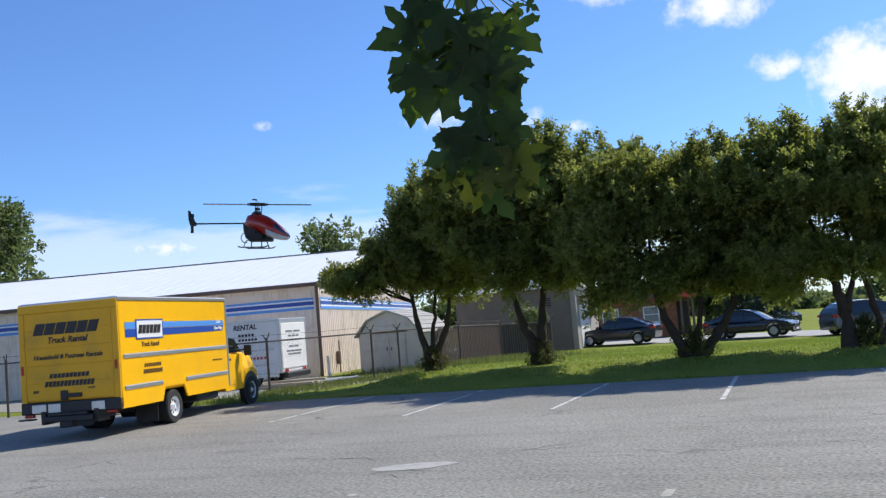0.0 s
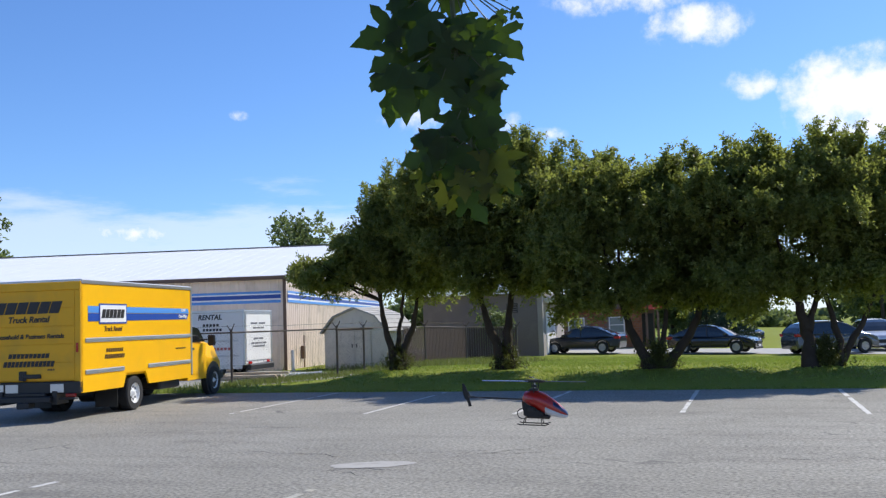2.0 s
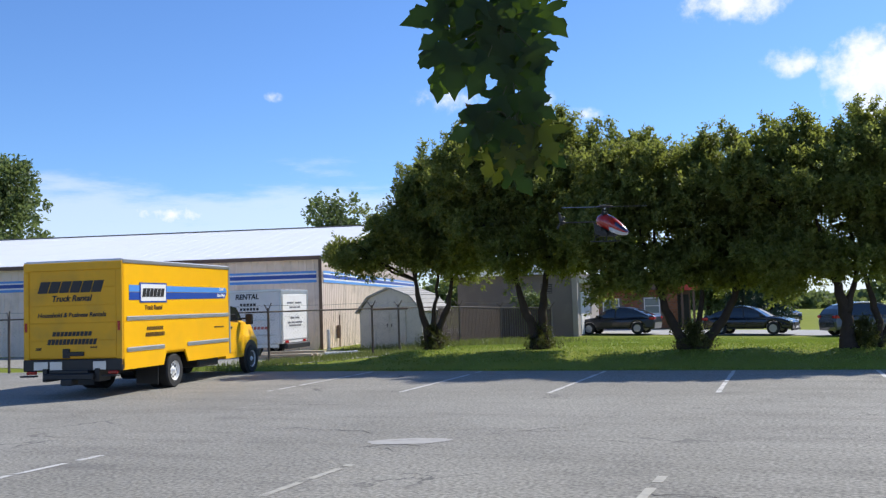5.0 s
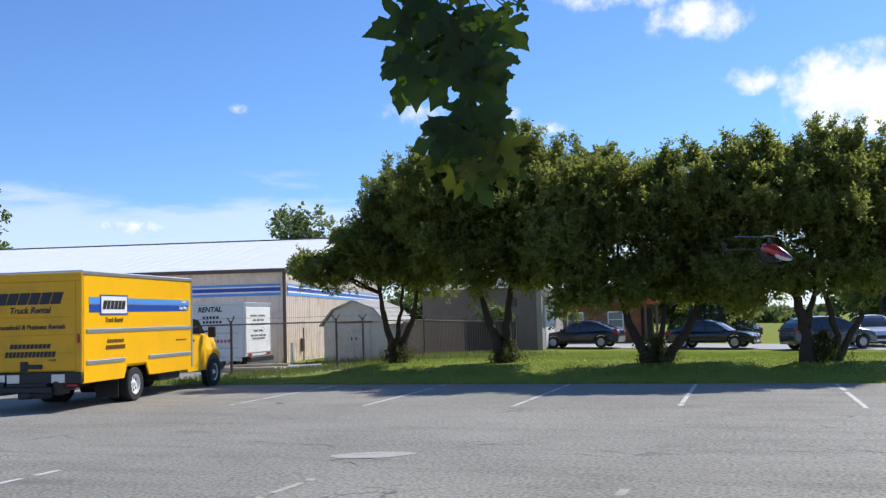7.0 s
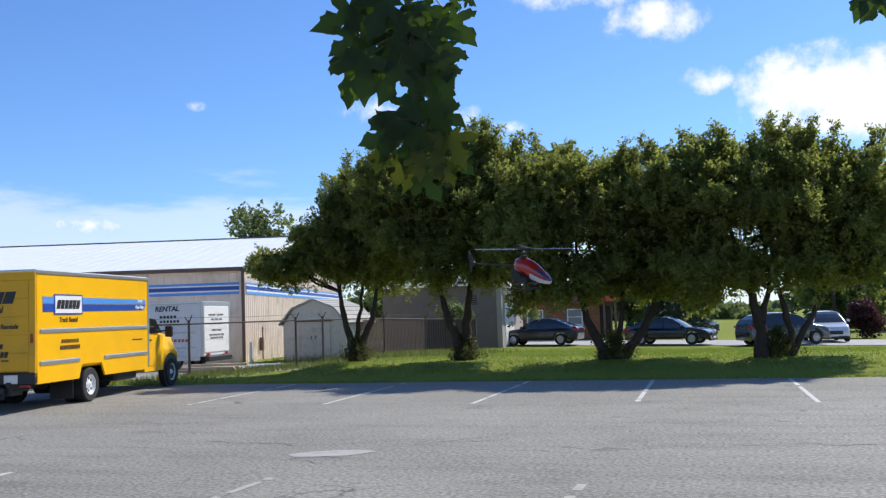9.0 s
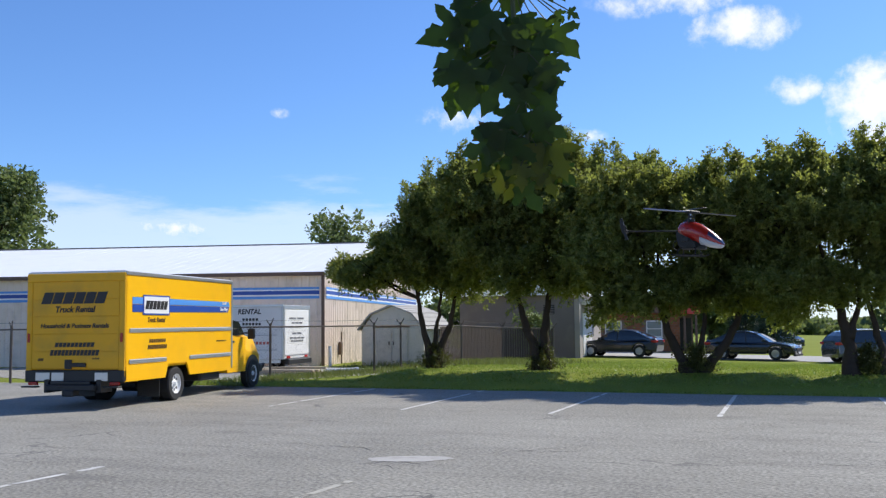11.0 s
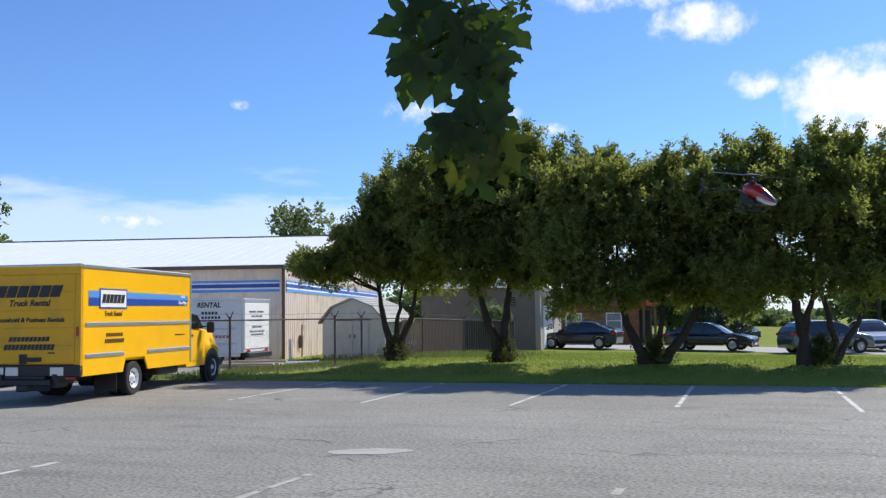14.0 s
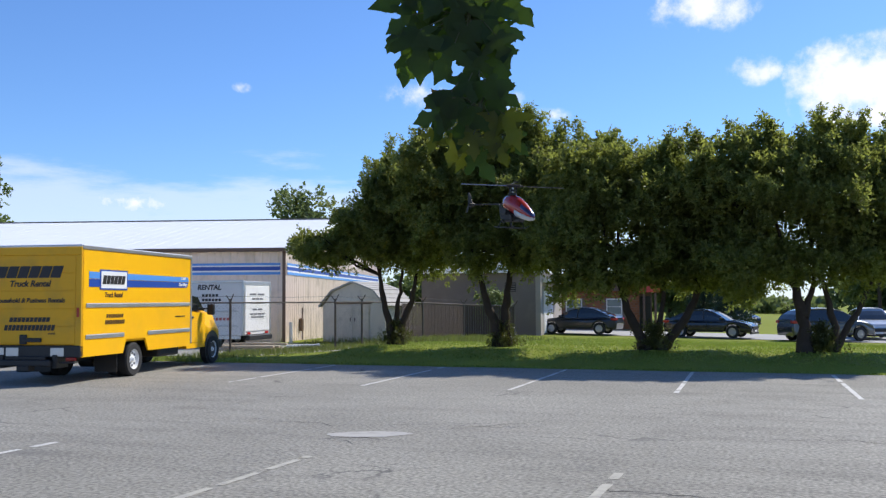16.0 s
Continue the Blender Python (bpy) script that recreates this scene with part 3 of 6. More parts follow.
def build_verges():
    # gravel drive behind the fence
    b = bmesh.new()
    vs = []
    for k in range(48):
        a = 2 * math.pi * k / 48
        r = 1 + 0.16 * noise.noise((math.cos(a) * 2.2, math.sin(a) * 2.2, 9))
        x, y = -16 + 8.2 * r * math.cos(a) + 0.6 * math.sin(a), 10.6 + 4.6 * r * math.sin(a) - 0.5 * math.cos(a)
        vs.append(b.verts.new((x, y, 0.032)))
    b.faces.new(vs)
    tagged(part("gravel_drive", b, "gravel"), "pale gravel yard with weeds behind the fence", "gravel", kind="structure")
    # road behind the lawn
    b = bmesh.new()
    prev = None
    for i in range(61):
        x = -60 + 2.5 * i
        y0 = 35.2 - 0.12 * x
        pair = (b.verts.new((x, y0, gz(x, y0) + 0.05)), b.verts.new((x, y0 + 7.5, gz(x, y0 + 7.5) + 0.05)))
        if prev:
            b.faces.new((prev[0], pair[0], pair[1], prev[1]))
        prev = pair
    tagged(part("road", b, "road"), "pale concrete drive beyond the lawn", "road", kind="structure")
    # grass blades along the lot and over the lawn
    rng = np.random.default_rng(3)

    def blades(name, x, y, hgt, material, label):
        n = len(x)
        z = np.array([gz(a, b_) for a, b_ in zip(x, y)]) + 0.01
        ang = rng.random(n) * 6.283
        h = hgt * (0.5 + rng.random(n))
        lean = rng.normal(0, 0.35, (n, 2)) * h[:, None]
        wd = 0.012 + 0.012 * rng.random(n)
        v = np.zeros((n, 3, 3))
        v[:, 0] = np.stack([x - np.cos(ang) * wd, y - np.sin(ang) * wd, z], 1)
        v[:, 1] = np.stack([x + np.cos(ang) * wd, y + np.sin(ang) * wd, z], 1)
        v[:, 2] = np.stack([x + lean[:, 0], y + lean[:, 1], z + h], 1)
        me = bpy.data.meshes.new(name)
        me.vertices.add(3 * n)
        me.vertices.foreach_set("co", v.astype(np.float32).ravel())
        me.loops.add(3 * n)
        me.loops.foreach_set("vertex_index", np.arange(3 * n, dtype=np.int32))
        me.polygons.add(n)
        me.polygons.foreach_set("loop_start", np.arange(0, 3 * n, 3, dtype=np.int32))
        me.update(calc_edges=True)
        me.materials.append(M[material])
        tagged(part(name, me, material), label, "grass", kind="stuff")

    n = 60000
    x = rng.uniform(-12, 14, n)
    y = 5.0 + rng.random(n) ** 1.3 * 11
    blades("grass", x, y, 0.032, "blade", "short mown grass beside the parking lot")
    n = 45000
    blades("grass", rng.uniform(-9, 14, n), rng.uniform(16, 33, n), 0.04, "blade", "short sunlit grass of the far lawn")
    n = 4200
    t = rng.random(n)
    fx, fy = -10.3 + 1.8 * t + rng.normal(0, 0.5, n), 6.4 + 6.6 * t + rng.normal(0, 0.9, n)
    blades("weeds", fx, fy, 0.12, "weed", "rough weeds and long grass along the fence")
    n = 9000
    blades("weeds", rng.normal(-8.3, 1.4, n), rng.uniform(14.5, 26, n), 0.2, "weed", "rough dry weeds along the far fence")


# ---------------------------------------------------------------- buildings
def build_metal_building():
    base = pose(-12.86, 15.6, 0.0, 0, 0, 14.7)   # local x: along the long wall (building lies at -x), y: along the end wall
    hall = thing("metal_building", base, "long beige ribbed metal building with blue stripes and a white roof", "building")
    LEN, WID, EAVE, RIDGE = 42.0, 22.5, 3.42, 5.42
    # core walls
    part("long_wall", box(-LEN, 0.0, -0.2, -0.15, 0.18, EAVE), "beige", hall)
    part("back_wall", box(-LEN, WID - 0.18, -0.2, -0.15, WID, EAVE), "beige", hall)
    part("gable_wall", prism([(0.0, -0.2), (WID, -0.2), (WID, EAVE), (WID / 2, RIDGE), (0.0, EAVE)], -0.15, 0.0, "yz"), "beige", hall)
    part("far_gable_wall", prism([(0.0, -0.2), (WID, -0.2), (WID, EAVE), (WID / 2, RIDGE), (0.0, EAVE)], -LEN - 0.15, -LEN, "yz"), "beige", hall)
    # ribs: gable
    rib = bmesh.new()
    n = int(WID / 0.3)
    for i in range(n):
        y = 0.12 + i * 0.3
        top = EAVE + (RIDGE - EAVE) * (1 - abs(y - WID / 2) / (WID / 2)) - 0.04
        r = bmesh.new()
        pr = [(0.0, y), (0.03, y + 0.04), (0.03, y + 0.09), (0.0, y + 0.13)]
        lo = [r.verts.new((a, b, 0.0)) for a, b in pr]
        hi = [r.verts.new((a, b, top)) for a, b in pr]
        for k in range(3):
            r.faces.new((lo[k], lo[k + 1], hi[k + 1], hi[k]))
        r.faces.new(hi)
        joined(rib, r)
    tagged(part("ribs", rib, "beige", hall), kind="stuff")
    rib = bmesh.new()
    for i in range(int(LEN / 0.3)):
        x = -0.25 - i * 0.3
        r = bmesh.new()
        pr = [(x, 0.0), (x - 0.04, -0.022), (x - 0.09, -0.022), (x - 0.13, 0.0)]
        lo = [r.verts.new((a, b, 0.0)) for a, b in pr]
        hi = [r.verts.new((a, b, EAVE - 0.05)) for a, b in pr]
        for k in range(3):
            r.faces.new((lo[k], lo[k + 1], hi[k + 1], hi[k]))
        joined(rib, r)
    tagged(part("ribs", rib, "beige", hall), kind="stuff")
    # stripes, set just proud of the ribs
    for z0, z1, m_ in ((2.5, 2.6, "sky_blue"), (2.6, 2.66, "white"), (2.66, 2.8, "blue"), (2.8, 2.85, "white"), (2.85, 2.93, "sky_blue")):
        part("stripe", box(0.032, 0.1, z0, 0.037, WID - 0.1, z1), m_, hall)
        part("stripe", box(-LEN + 0.1, -0.03, z0, -0.2, -0.025, z1), m_, hall)
    part("corner_trim", box(-0.12, -0.035, -0.05, 0.0, 0.0, EAVE), "brown", hall)
    part("eave_gutter", box(-LEN, -0.3, EAVE - 0.08, 0.05, -0.255, EAVE + 0.06, 0.012), "brown", hall)
    # roof slopes with standing seams
    for s in (0, 1):
        pts = [(-0.25, EAVE - 0.02), (WID / 2, RIDGE + 0.0), (WID / 2, RIDGE + 0.09), (-0.25, EAVE + 0.07)]
        if s:
            pts = [(WID - a, b) for a, b in pts]
        part("roof", prism(pts, -LEN - 0.2, 0.16, "yz"), "roof_white", hall)
    seam = bmesh.new()
    for i in range(int(LEN / 0.6)):
        x = 0.1 - i * 0.6
        r = bmesh.new()
        pr = [(-0.25, EAVE + 0.07), (WID / 2, RIDGE + 0.09), (WID / 2, RIDGE + 0.094), (-0.25, EAVE + 0.074)]
        a = [r.verts.new((x, p, q)) for p, q in pr]
        b = [r.verts.new((x - 0.04, p, q)) for p, q in pr]
        for k in range(4):
            r.faces.new((a[k], a[(k + 1) % 4], b[(k + 1) % 4], b[k]))
        r.faces.new(a)
        r.faces.new(b[::-1])
        joined(seam, r)
    tagged(part("roof_seams", seam, "roof_white", hall), kind="stuff")
    part("ridge_cap", prism([(WID / 2 - 0.25, RIDGE + 0.08), (WID / 2 + 0.25, RIDGE + 0.08), (WID / 2, RIDGE + 0.13)], -LEN, 0.16, "yz"), "ridge", hall)
    # doors of the long wall and small fittings of the gable
    for x in (-14.6, -20.5, -26.0):
        d = part("overhead_door", box(x - 1.6, -0.05, 0.0, x + 1.6, -0.024, 2.45, 0.01), "beige", hall)
        for k in range(4):
            part("door_panel", box(x - 1.56, -0.062, 0.05 + k * 0.6, x + 1.56, -0.05, 0.6 + k * 0.6, 0.006), "beige", d)
    part("meter_box", box(0.03, 2.0, 0.35, 0.16, 2.25, 0.85, 0.02), "brown", hall, "small brown meter box")
    part("pipe", tube([(0.08, 2.35, 0.0), (0.08, 2.35, 1.25)], 0.025), "brown", hall)
    part("pipe", tube([(0.3, -0.4, 0.0), (0.3, -0.4, 0.75)], 0.06), "white", hall, "white plastic standpipe at the corner")


def build_shed():
    # local x along the front to the right, y backwards
    shed = thing("garden_shed", pose(-11.58, 16.1, 0.02, 0, 0, -8), "cream barn-shaped garden shed with double doors and pale shingles", "shed")
    W, D, E, K, P = 2.66, 1.8, 1.3, 1.85, 2.16
    prof = [(0.0, 0.0), (W, 0.0), (W, E), (W * 0.83, K), (W / 2, P), (W * 0.17, K), (0.0, E)]
    part("front_wall", prism(prof, 0.0, 0.08, "xz"), "cream", shed)
    part("back_wall", prism(prof, D - 0.08, D, "xz"), "cream", shed)
    part("side_wall", box(0.0, 0.08, 0.0, 0.08, D - 0.08, E), "cream", shed)
    part("side_wall", box(W - 0.08, 0.08, 0.0, W, D - 0.08, E), "cream", shed)
    # horizontal boards on the front and the side
    for i in range(9):
        part("board", box(W, 0.02, 0.04 + i * 0.14, W + 0.012, D, 0.165 + i * 0.14), "cream", shed)
    # roof slabs with shingle courses
    segs = [((-0.1, E - 0.03), (W * 0.17, K)), ((W * 0.17, K), (W / 2, P)), ((W / 2, P), (W * 0.83, K)), ((W * 0.83, K), (W + 0.1, E - 0.03))]
    for (x0, z0), (x1, z1) in segs:
        d = Vector((x1 - x0, 0, z1 - z0))
        nrm = Vector((-d.z, 0, d.x)).normalized() * 0.05
        slab = part("roof_slab", prism([(x0, z0), (x1, z1), (x1 + nrm.x, z1 + nrm.z), (x0 + nrm.x, z0 + nrm.z)], -0.12, D + 0.1, "xz"), "shingle", shed)
        down = z1 < z0
        for c in range(4):
            f0, f1 = c / 4, (c + 1) / 4
            a, b = Vector((x0, 0, z0)) + d * f0 + nrm, Vector((x0, 0, z0)) + d * f1 + nrm
            up = nrm * 0.3
            q = [(a.x, a.z), (b.x, b.z), ((b + up * (0.9 if down else 0.1)).x, (b + up * (0.9 if down else 0.1)).z), ((a + up * (0.1 if down else 0.9)).x, (a + up * (0.1 if down else 0.9)).z)]
            part("shingle_course", prism(q, -0.13, D + 0.11, "xz"), "shingle", slab)
    for k, x0 in enumerate((W / 2 - 0.68, W / 2 + 0.01)):
        d = part("door", box(x0, -0.03, 0.06, x0 + 0.67, -0.004, 1.32, 0.006), "cream", shed)
        for a, b in (((x0, 0.06), (x0 + 0.67, 0.14)), ((x0, 1.24), (x0 + 0.67, 1.32)), ((x0, 0.62), (x0 + 0.67, 0.7))):
            part("rail", box(a[0], -0.045, a[1], b[0], -0.03, b[1], 0.004), "cream", d)
        for sx in (x0, x0 + 0.59):
            part("stile", box(sx, -0.043, 0.14, sx + 0.08, -0.03, 1.24, 0.004), "cream", d)
        for up in (0, 1):
            za, zb = (0.14, 0.62) if up else (0.62, 0.14)
            part("cross_brace", prism([(x0 + 0.08, za - 0.03), (x0 + 0.08, za + 0.03), (x0 + 0.59, zb + 0.03), (x0 + 0.59, zb - 0.03)], -0.04 - 0.003 * up, -0.03, "xz"), "cream", d)
        part("handle", box(x0 + (0.56 if k == 0 else 0.06), -0.07, 0.75, x0 + (0.6 if k == 0 else 0.1), -0.045, 0.88, 0.008), "black", d)
    part("door_head", box(W / 2 - 0.78, -0.05, 1.38, W / 2 + 0.78, 0.0, 1.44, 0.008), "brown", shed, "dark track above the doors")


def window_unit(parent, x0, x1, z0, z1, y):
    w = part("window", box(x0, y, z0, x1, y + 0.03, z1), "pane", parent)
    t = 0.07
    for a in ((x0 - t, z1, x1 + t, z1 + t), (x0 - t, z0 - t, x1 + t, z0), (x0 - t, z0, x0, z1), (x1, z0, x1 + t, z1), (x0, (z0 + z1) / 2 - 0.025, x1, (z0 + z1) / 2 + 0.025)):
        part("window_frame", box(a[0], y - 0.04, a[1], a[2], y, a[3], 0.006), "white", w)
    return w


def build_grey_garage():
    g = thing("garage", pose(-7.75, 34.0, -0.3, 0, 0, 3), "plain grey rendered garage with a pale panelled door", "garage")
    part("end_wall", box(-6.6, 0.0, -0.1, -0.22, 0.2, 3.3), "grey_wall", g)
    part("corner_pilaster", box(-0.22, -0.06, -0.1, 0.06, 0.2, 3.3, 0.01), "pale_wall", g, "pale corner post")
    part("door_wall", box(-0.2, 0.2, -0.1, 0.0, 7.0, 3.3), "pale_wall", g)
    part("back_wall", box(-6.6, 6.8, -0.1, -0.2, 7.0, 3.3), "grey_wall", g)
    part("side_wall", box(-6.6, 0.2, -0.1, -6.4, 6.8, 3.3), "grey_wall", g)
    d = part("garage_door", box(0.0, 1.1, 0.0, 0.03, 3.8, 2.3), "white", g)
    for k in range(4):
        for j in range(3):
            part("panel", box(0.03, 1.18 + j * 0.88, 0.08 + k * 0.56, 0.045, 1.96 + j * 0.88, 0.54 + k * 0.56, 0.01), "white", d)
    w = part("vent", box(-1.9, -0.03, 2.25, -1.3, 0.0, 2.75, 0.01), "dark", g)
    for k in range(4):
        part("slat", box(-1.88, -0.05, 2.28 + k * 0.12, -1.32, -0.03, 2.34 + k * 0.12), "grey_wall", w)
    part("roof", prism([(-6.8, 3.28), (0.4, 3.28), (0.4, 3.4), (-3.2, 4.3), (-6.8, 3.4)], -0.4, 7.4, "xz"), "roof_white", g)
    part("canopy", box(0.0, 0.9, 2.75, 1.1, 5.8, 2.95, 0.02), "white", g, "white awning over the door")


def build_brick_house():
    h = thing("brick_house", pose(-9.8, 43.9, -0.35, 0, 0, 14), "low orange-brown brick office with white windows and red fascia", "house")
    L_, H_, D_ = 5.9, 2.4, 7.0
    wins = ((1.35, 2.25), (3.9, 4.75))
    Z0, Z1 = 0.95, 1.85
    # front wall in pieces round the windows
    part("wall", box(0.0, 0.012, -0.1, L_, 0.25, Z0), "mortar", h)
    part("wall", box(0.0, 0.012, Z1, L_, 0.25, H_), "mortar", h)
    x = 0.0
    for a, b in wins + ((L_, L_),):
        part("wall", box(x, 0.012, Z0, a, 0.25, Z1), "mortar", h)
        x = b
    for a, b in wins:
        window_unit(h, a, b, Z0, Z1, 0.03)
        part("window_sill", box(a - 0.1, -0.06, Z0 - 0.14, b + 0.1, 0.03, Z0 - 0.07, 0.01), "white", h)
    part("side_wall", box(L_ - 0.25, 0.25, -0.1, L_, D_, H_), "mortar", h)
    part("side_wall", box(0.0, 0.25, -0.1, 0.25, D_, H_), "mortar", h)
    part("back_wall", box(0.25, D_ - 0.25, -0.1, L_ - 0.25, D_, H_), "mortar", h)
    part("roof", prism([(-0.5, H_), (L_ + 1.1, H_), (L_ + 1.1, H_ + 0.16), (L_ - 1.0, H_ + 1.0), (1.0, H_ + 1.0), (-0.5, H_ + 0.16)], -0.55, D_ + 0.5, "xz"), "brown", h)
    part("fascia", box(L_ - 1.0, -0.64, H_ - 0.1, L_ + 1.2, -0.55, H_ + 0.42, 0.02), "red", h, "bright red fascia board")
    part("fascia_end", box(L_ + 1.1, -0.55, H_ - 0.1, L_ + 1.2, D_ * 0.6, H_ + 0.42, 0.02), "white", h)
    for x in (L_ + 0.25, L_ + 0.95):
        part("porch_post", box(x - 0.07, -0.4, -0.1, x + 0.07, -0.26, H_, 0.01), "brown", h)
    part("porch_back", box(L_, 1.8, -0.1, L_ + 1.0, 2.0, H_), "brown", h)
    part("porch_door", box(L_ + 0.1, 1.74, 0.0, L_ + 0.9, 1.8, 2.05, 0.01), "dark", h)
    # bricks of the front wall
    me = None
    per = 0.31
    for r in range(16):
        z = 0.0 + r * 0.15
        for c in range(20):
            x = c * per - (per / 2 if r % 2 else 0)
            x0, x1 = max(0.005, x), min(L_ - 0.005, x + per - 0.02)
            if x1 - x0 < 0.1 or any(a - 0.1 < x1 and x0 < b + 0.1 and z + 0.13 > Z0 - 0.14 and z < Z1 + 0.08 for a, b in wins):
                continue
            if x1 - x0 < per - 0.03:
                part("brick", box(x0, 0.0, z, x1, 0.02, z + 0.13), "brick", h)
                continue
            if me is None:
                me = part("brick", box(0, 0.0, 0, per - 0.02, 0.02, 0.13, 0.004), "brick", h)
                me.location = (x, 0, z)
                continue
            o = new("brick", me.data)
            o.parent, o.location = h, (x, 0, z)


# ---------------------------------------------------------------- fence
def build_fence():
    pts = [(-24.5, 1.2), (-20.6, 2.75), (-16.64, 4.55), (-13.4, 6.1), (-10.2, 7.6), (-9.4, 9.4), (-8.65, 11.1), (-8.7, 13.2), (-8.9, 15.0), (-8.55, 18.5), (-8.15, 22.3), (-6.6, 24.6)]
    f = thing("chain_link_fence", pose(0, 0, 0), "rusty chain-link fence with barbed wire arms on steel posts", "fence")
    H = 1.5
    mesh_v, mesh_f = [], []

    def strip(a, b, w=0.0013):
        d = (b - a).normalized()
        s = d.cross(Vector((0, 1, 0)) if abs(d.y) < 0.9 else Vector((1, 0, 0))).normalized() * w
        t = d.cross(s).normalized() * w
        i = len(mesh_v)
        for p in (a, b):
            mesh_v.extend([p + s, p - s * 0.5 + t * 0.87, p - s * 0.5 - t * 0.87])
        for k in range(3):
            mesh_f.append((i + k, i + (k + 1) % 3, i + 3 + (k + 1) % 3, i + 3 + k))

    skip = (5, 8)
    for n, (x, y) in enumerate(pts):
        if n in skip:
            continue
        z = gz(x, y)
        post = part("post", tube([(x, y, z - 0.1), (x, y, z + H + 0.04)], 0.035, 8), "rust" if n < 9 else "galv", f)
        part("barb_arm", tube([(x, y, z + H), (x + 0.2, y - 0.16, z + H + 0.22)], 0.016, 6), "rust", post)
        part("barb_arm", tube([(x, y, z + H), (x - 0.2, y + 0.12, z + H + 0.18)], 0.016, 6), "rust", post)
        part("post_cap", tube([(x, y, z + H + 0.04), (x, y, z + H + 0.09)], [0.042, 0.02], 8), "rust", post)
    run = [p for n, p in enumerate(pts) if n not in skip]
    for (x0, y0), (x1, y1) in zip(run, run[1:]):
        a, b = Vector((x0, y0, gz(x0, y0))), Vector((x1, y1, gz(x1, y1)))
        up = Vector((0, 0, 1))
        part("top_rail", tube([a + up * (H - 0.02), b + up * (H - 0.02)], 0.022, 6), "rust", f)
        mid = (a + b) / 2
        part("barbed_wire", tube([a + up * (H + 0.16), mid + up * (H + 0.13), b + up * (H + 0.16)], 0.006, 4), "rust", f)
        d = b - a
        ln = d.length
        n = int(ln / 0.11)
        for k in range(-int(H / 0.11), n):
            for sgn in (1, -1):
                s0, s1 = k * 0.11, k * 0.11 + H
                za, zb = 0.04, H - 0.03
                c0, c1 = max(0, s0), min(ln, s1)
                if c1 - c0 < 0.05:
                    continue
                f0, f1 = (c0 - s0) / H, (c1 - s0) / H
                if sgn < 0:
                    f0, f1 = 1 - f0, 1 - f1
                strip(a + d * (c0 / ln) + up * (za + (zb - za) * f0), a + d * (c1 / ln) + up * (za + (zb - za) * f1))
    # brown slats woven into the far stretch
    for (x0, y0), (x1, y1) in zip(run[-4:], run[-3:]):
        a, b = Vector((x0, y0, gz(x0, y0))), Vector((x1, y1, gz(x1, y1)))
        n = int((b - a).length / 0.125)
        ang = math.degrees(math.atan2(b.y - a.y, b.x - a.x))
        slat = None
        for k in range(n):
            if (x0, y0) == run[-4] and k < 0.6 * n:
                continue   # the near bay is open wire
            p = a + (b - a) * ((k + 0.5) / n)
            if slat is None:
                slat = part("slat", box(-0.05, 0.006, 0.08, 0.05, 0.014, H - 0.06), "slat_brown", f)
                o = slat
            else:
                o = new("slat", slat.data)
                o.parent = f
            o.matrix_basis = pose(p.x, p.y, p.z, 0, 0, ang)
    me = triangles_mesh("wire_mesh", [tuple(v) for v in mesh_v], mesh_f, "galv")
    tagged(part("wire_mesh", me, "galv", f, "woven wire mesh"), kind="stuff")


def build_yard_clutter():
    p = thing("lumber_stack", pose(-10.7, 9.9, gz(-10.7, 9.9) + 0.03, 0, 0, 8), "low stack of weathered planks lying behind the fence", "lumber")
    rr = random.Random(4)
    for k, z in enumerate((0.0, 0.0, 0.0, 0.0, 0.09, 0.09, 0.16)):
        x = rr.uniform(-0.15, 0.15)
        part("plank", box(-1.0 + x, -0.4 + (k % 4) * 0.22, z, 0.8 + x, -0.24 + (k % 4) * 0.22, z + 0.06, 0.006), "tan", p)
    p = thing("plastic_pipe", pose(-10.0, 11.5, gz(-10.0, 11.5) + 0.08, 0, 0, 30), "short white plastic pipe lying on the ground", "pipe")
    part("pipe", tube([(-0.5, 0, 0), (0.5, 0, 0.02)], 0.055, 12), "white", p)
    part("end_collar", tube([(0.44, 0, 0.018), (0.54, 0, 0.021)], 0.068, 12), "white", p)


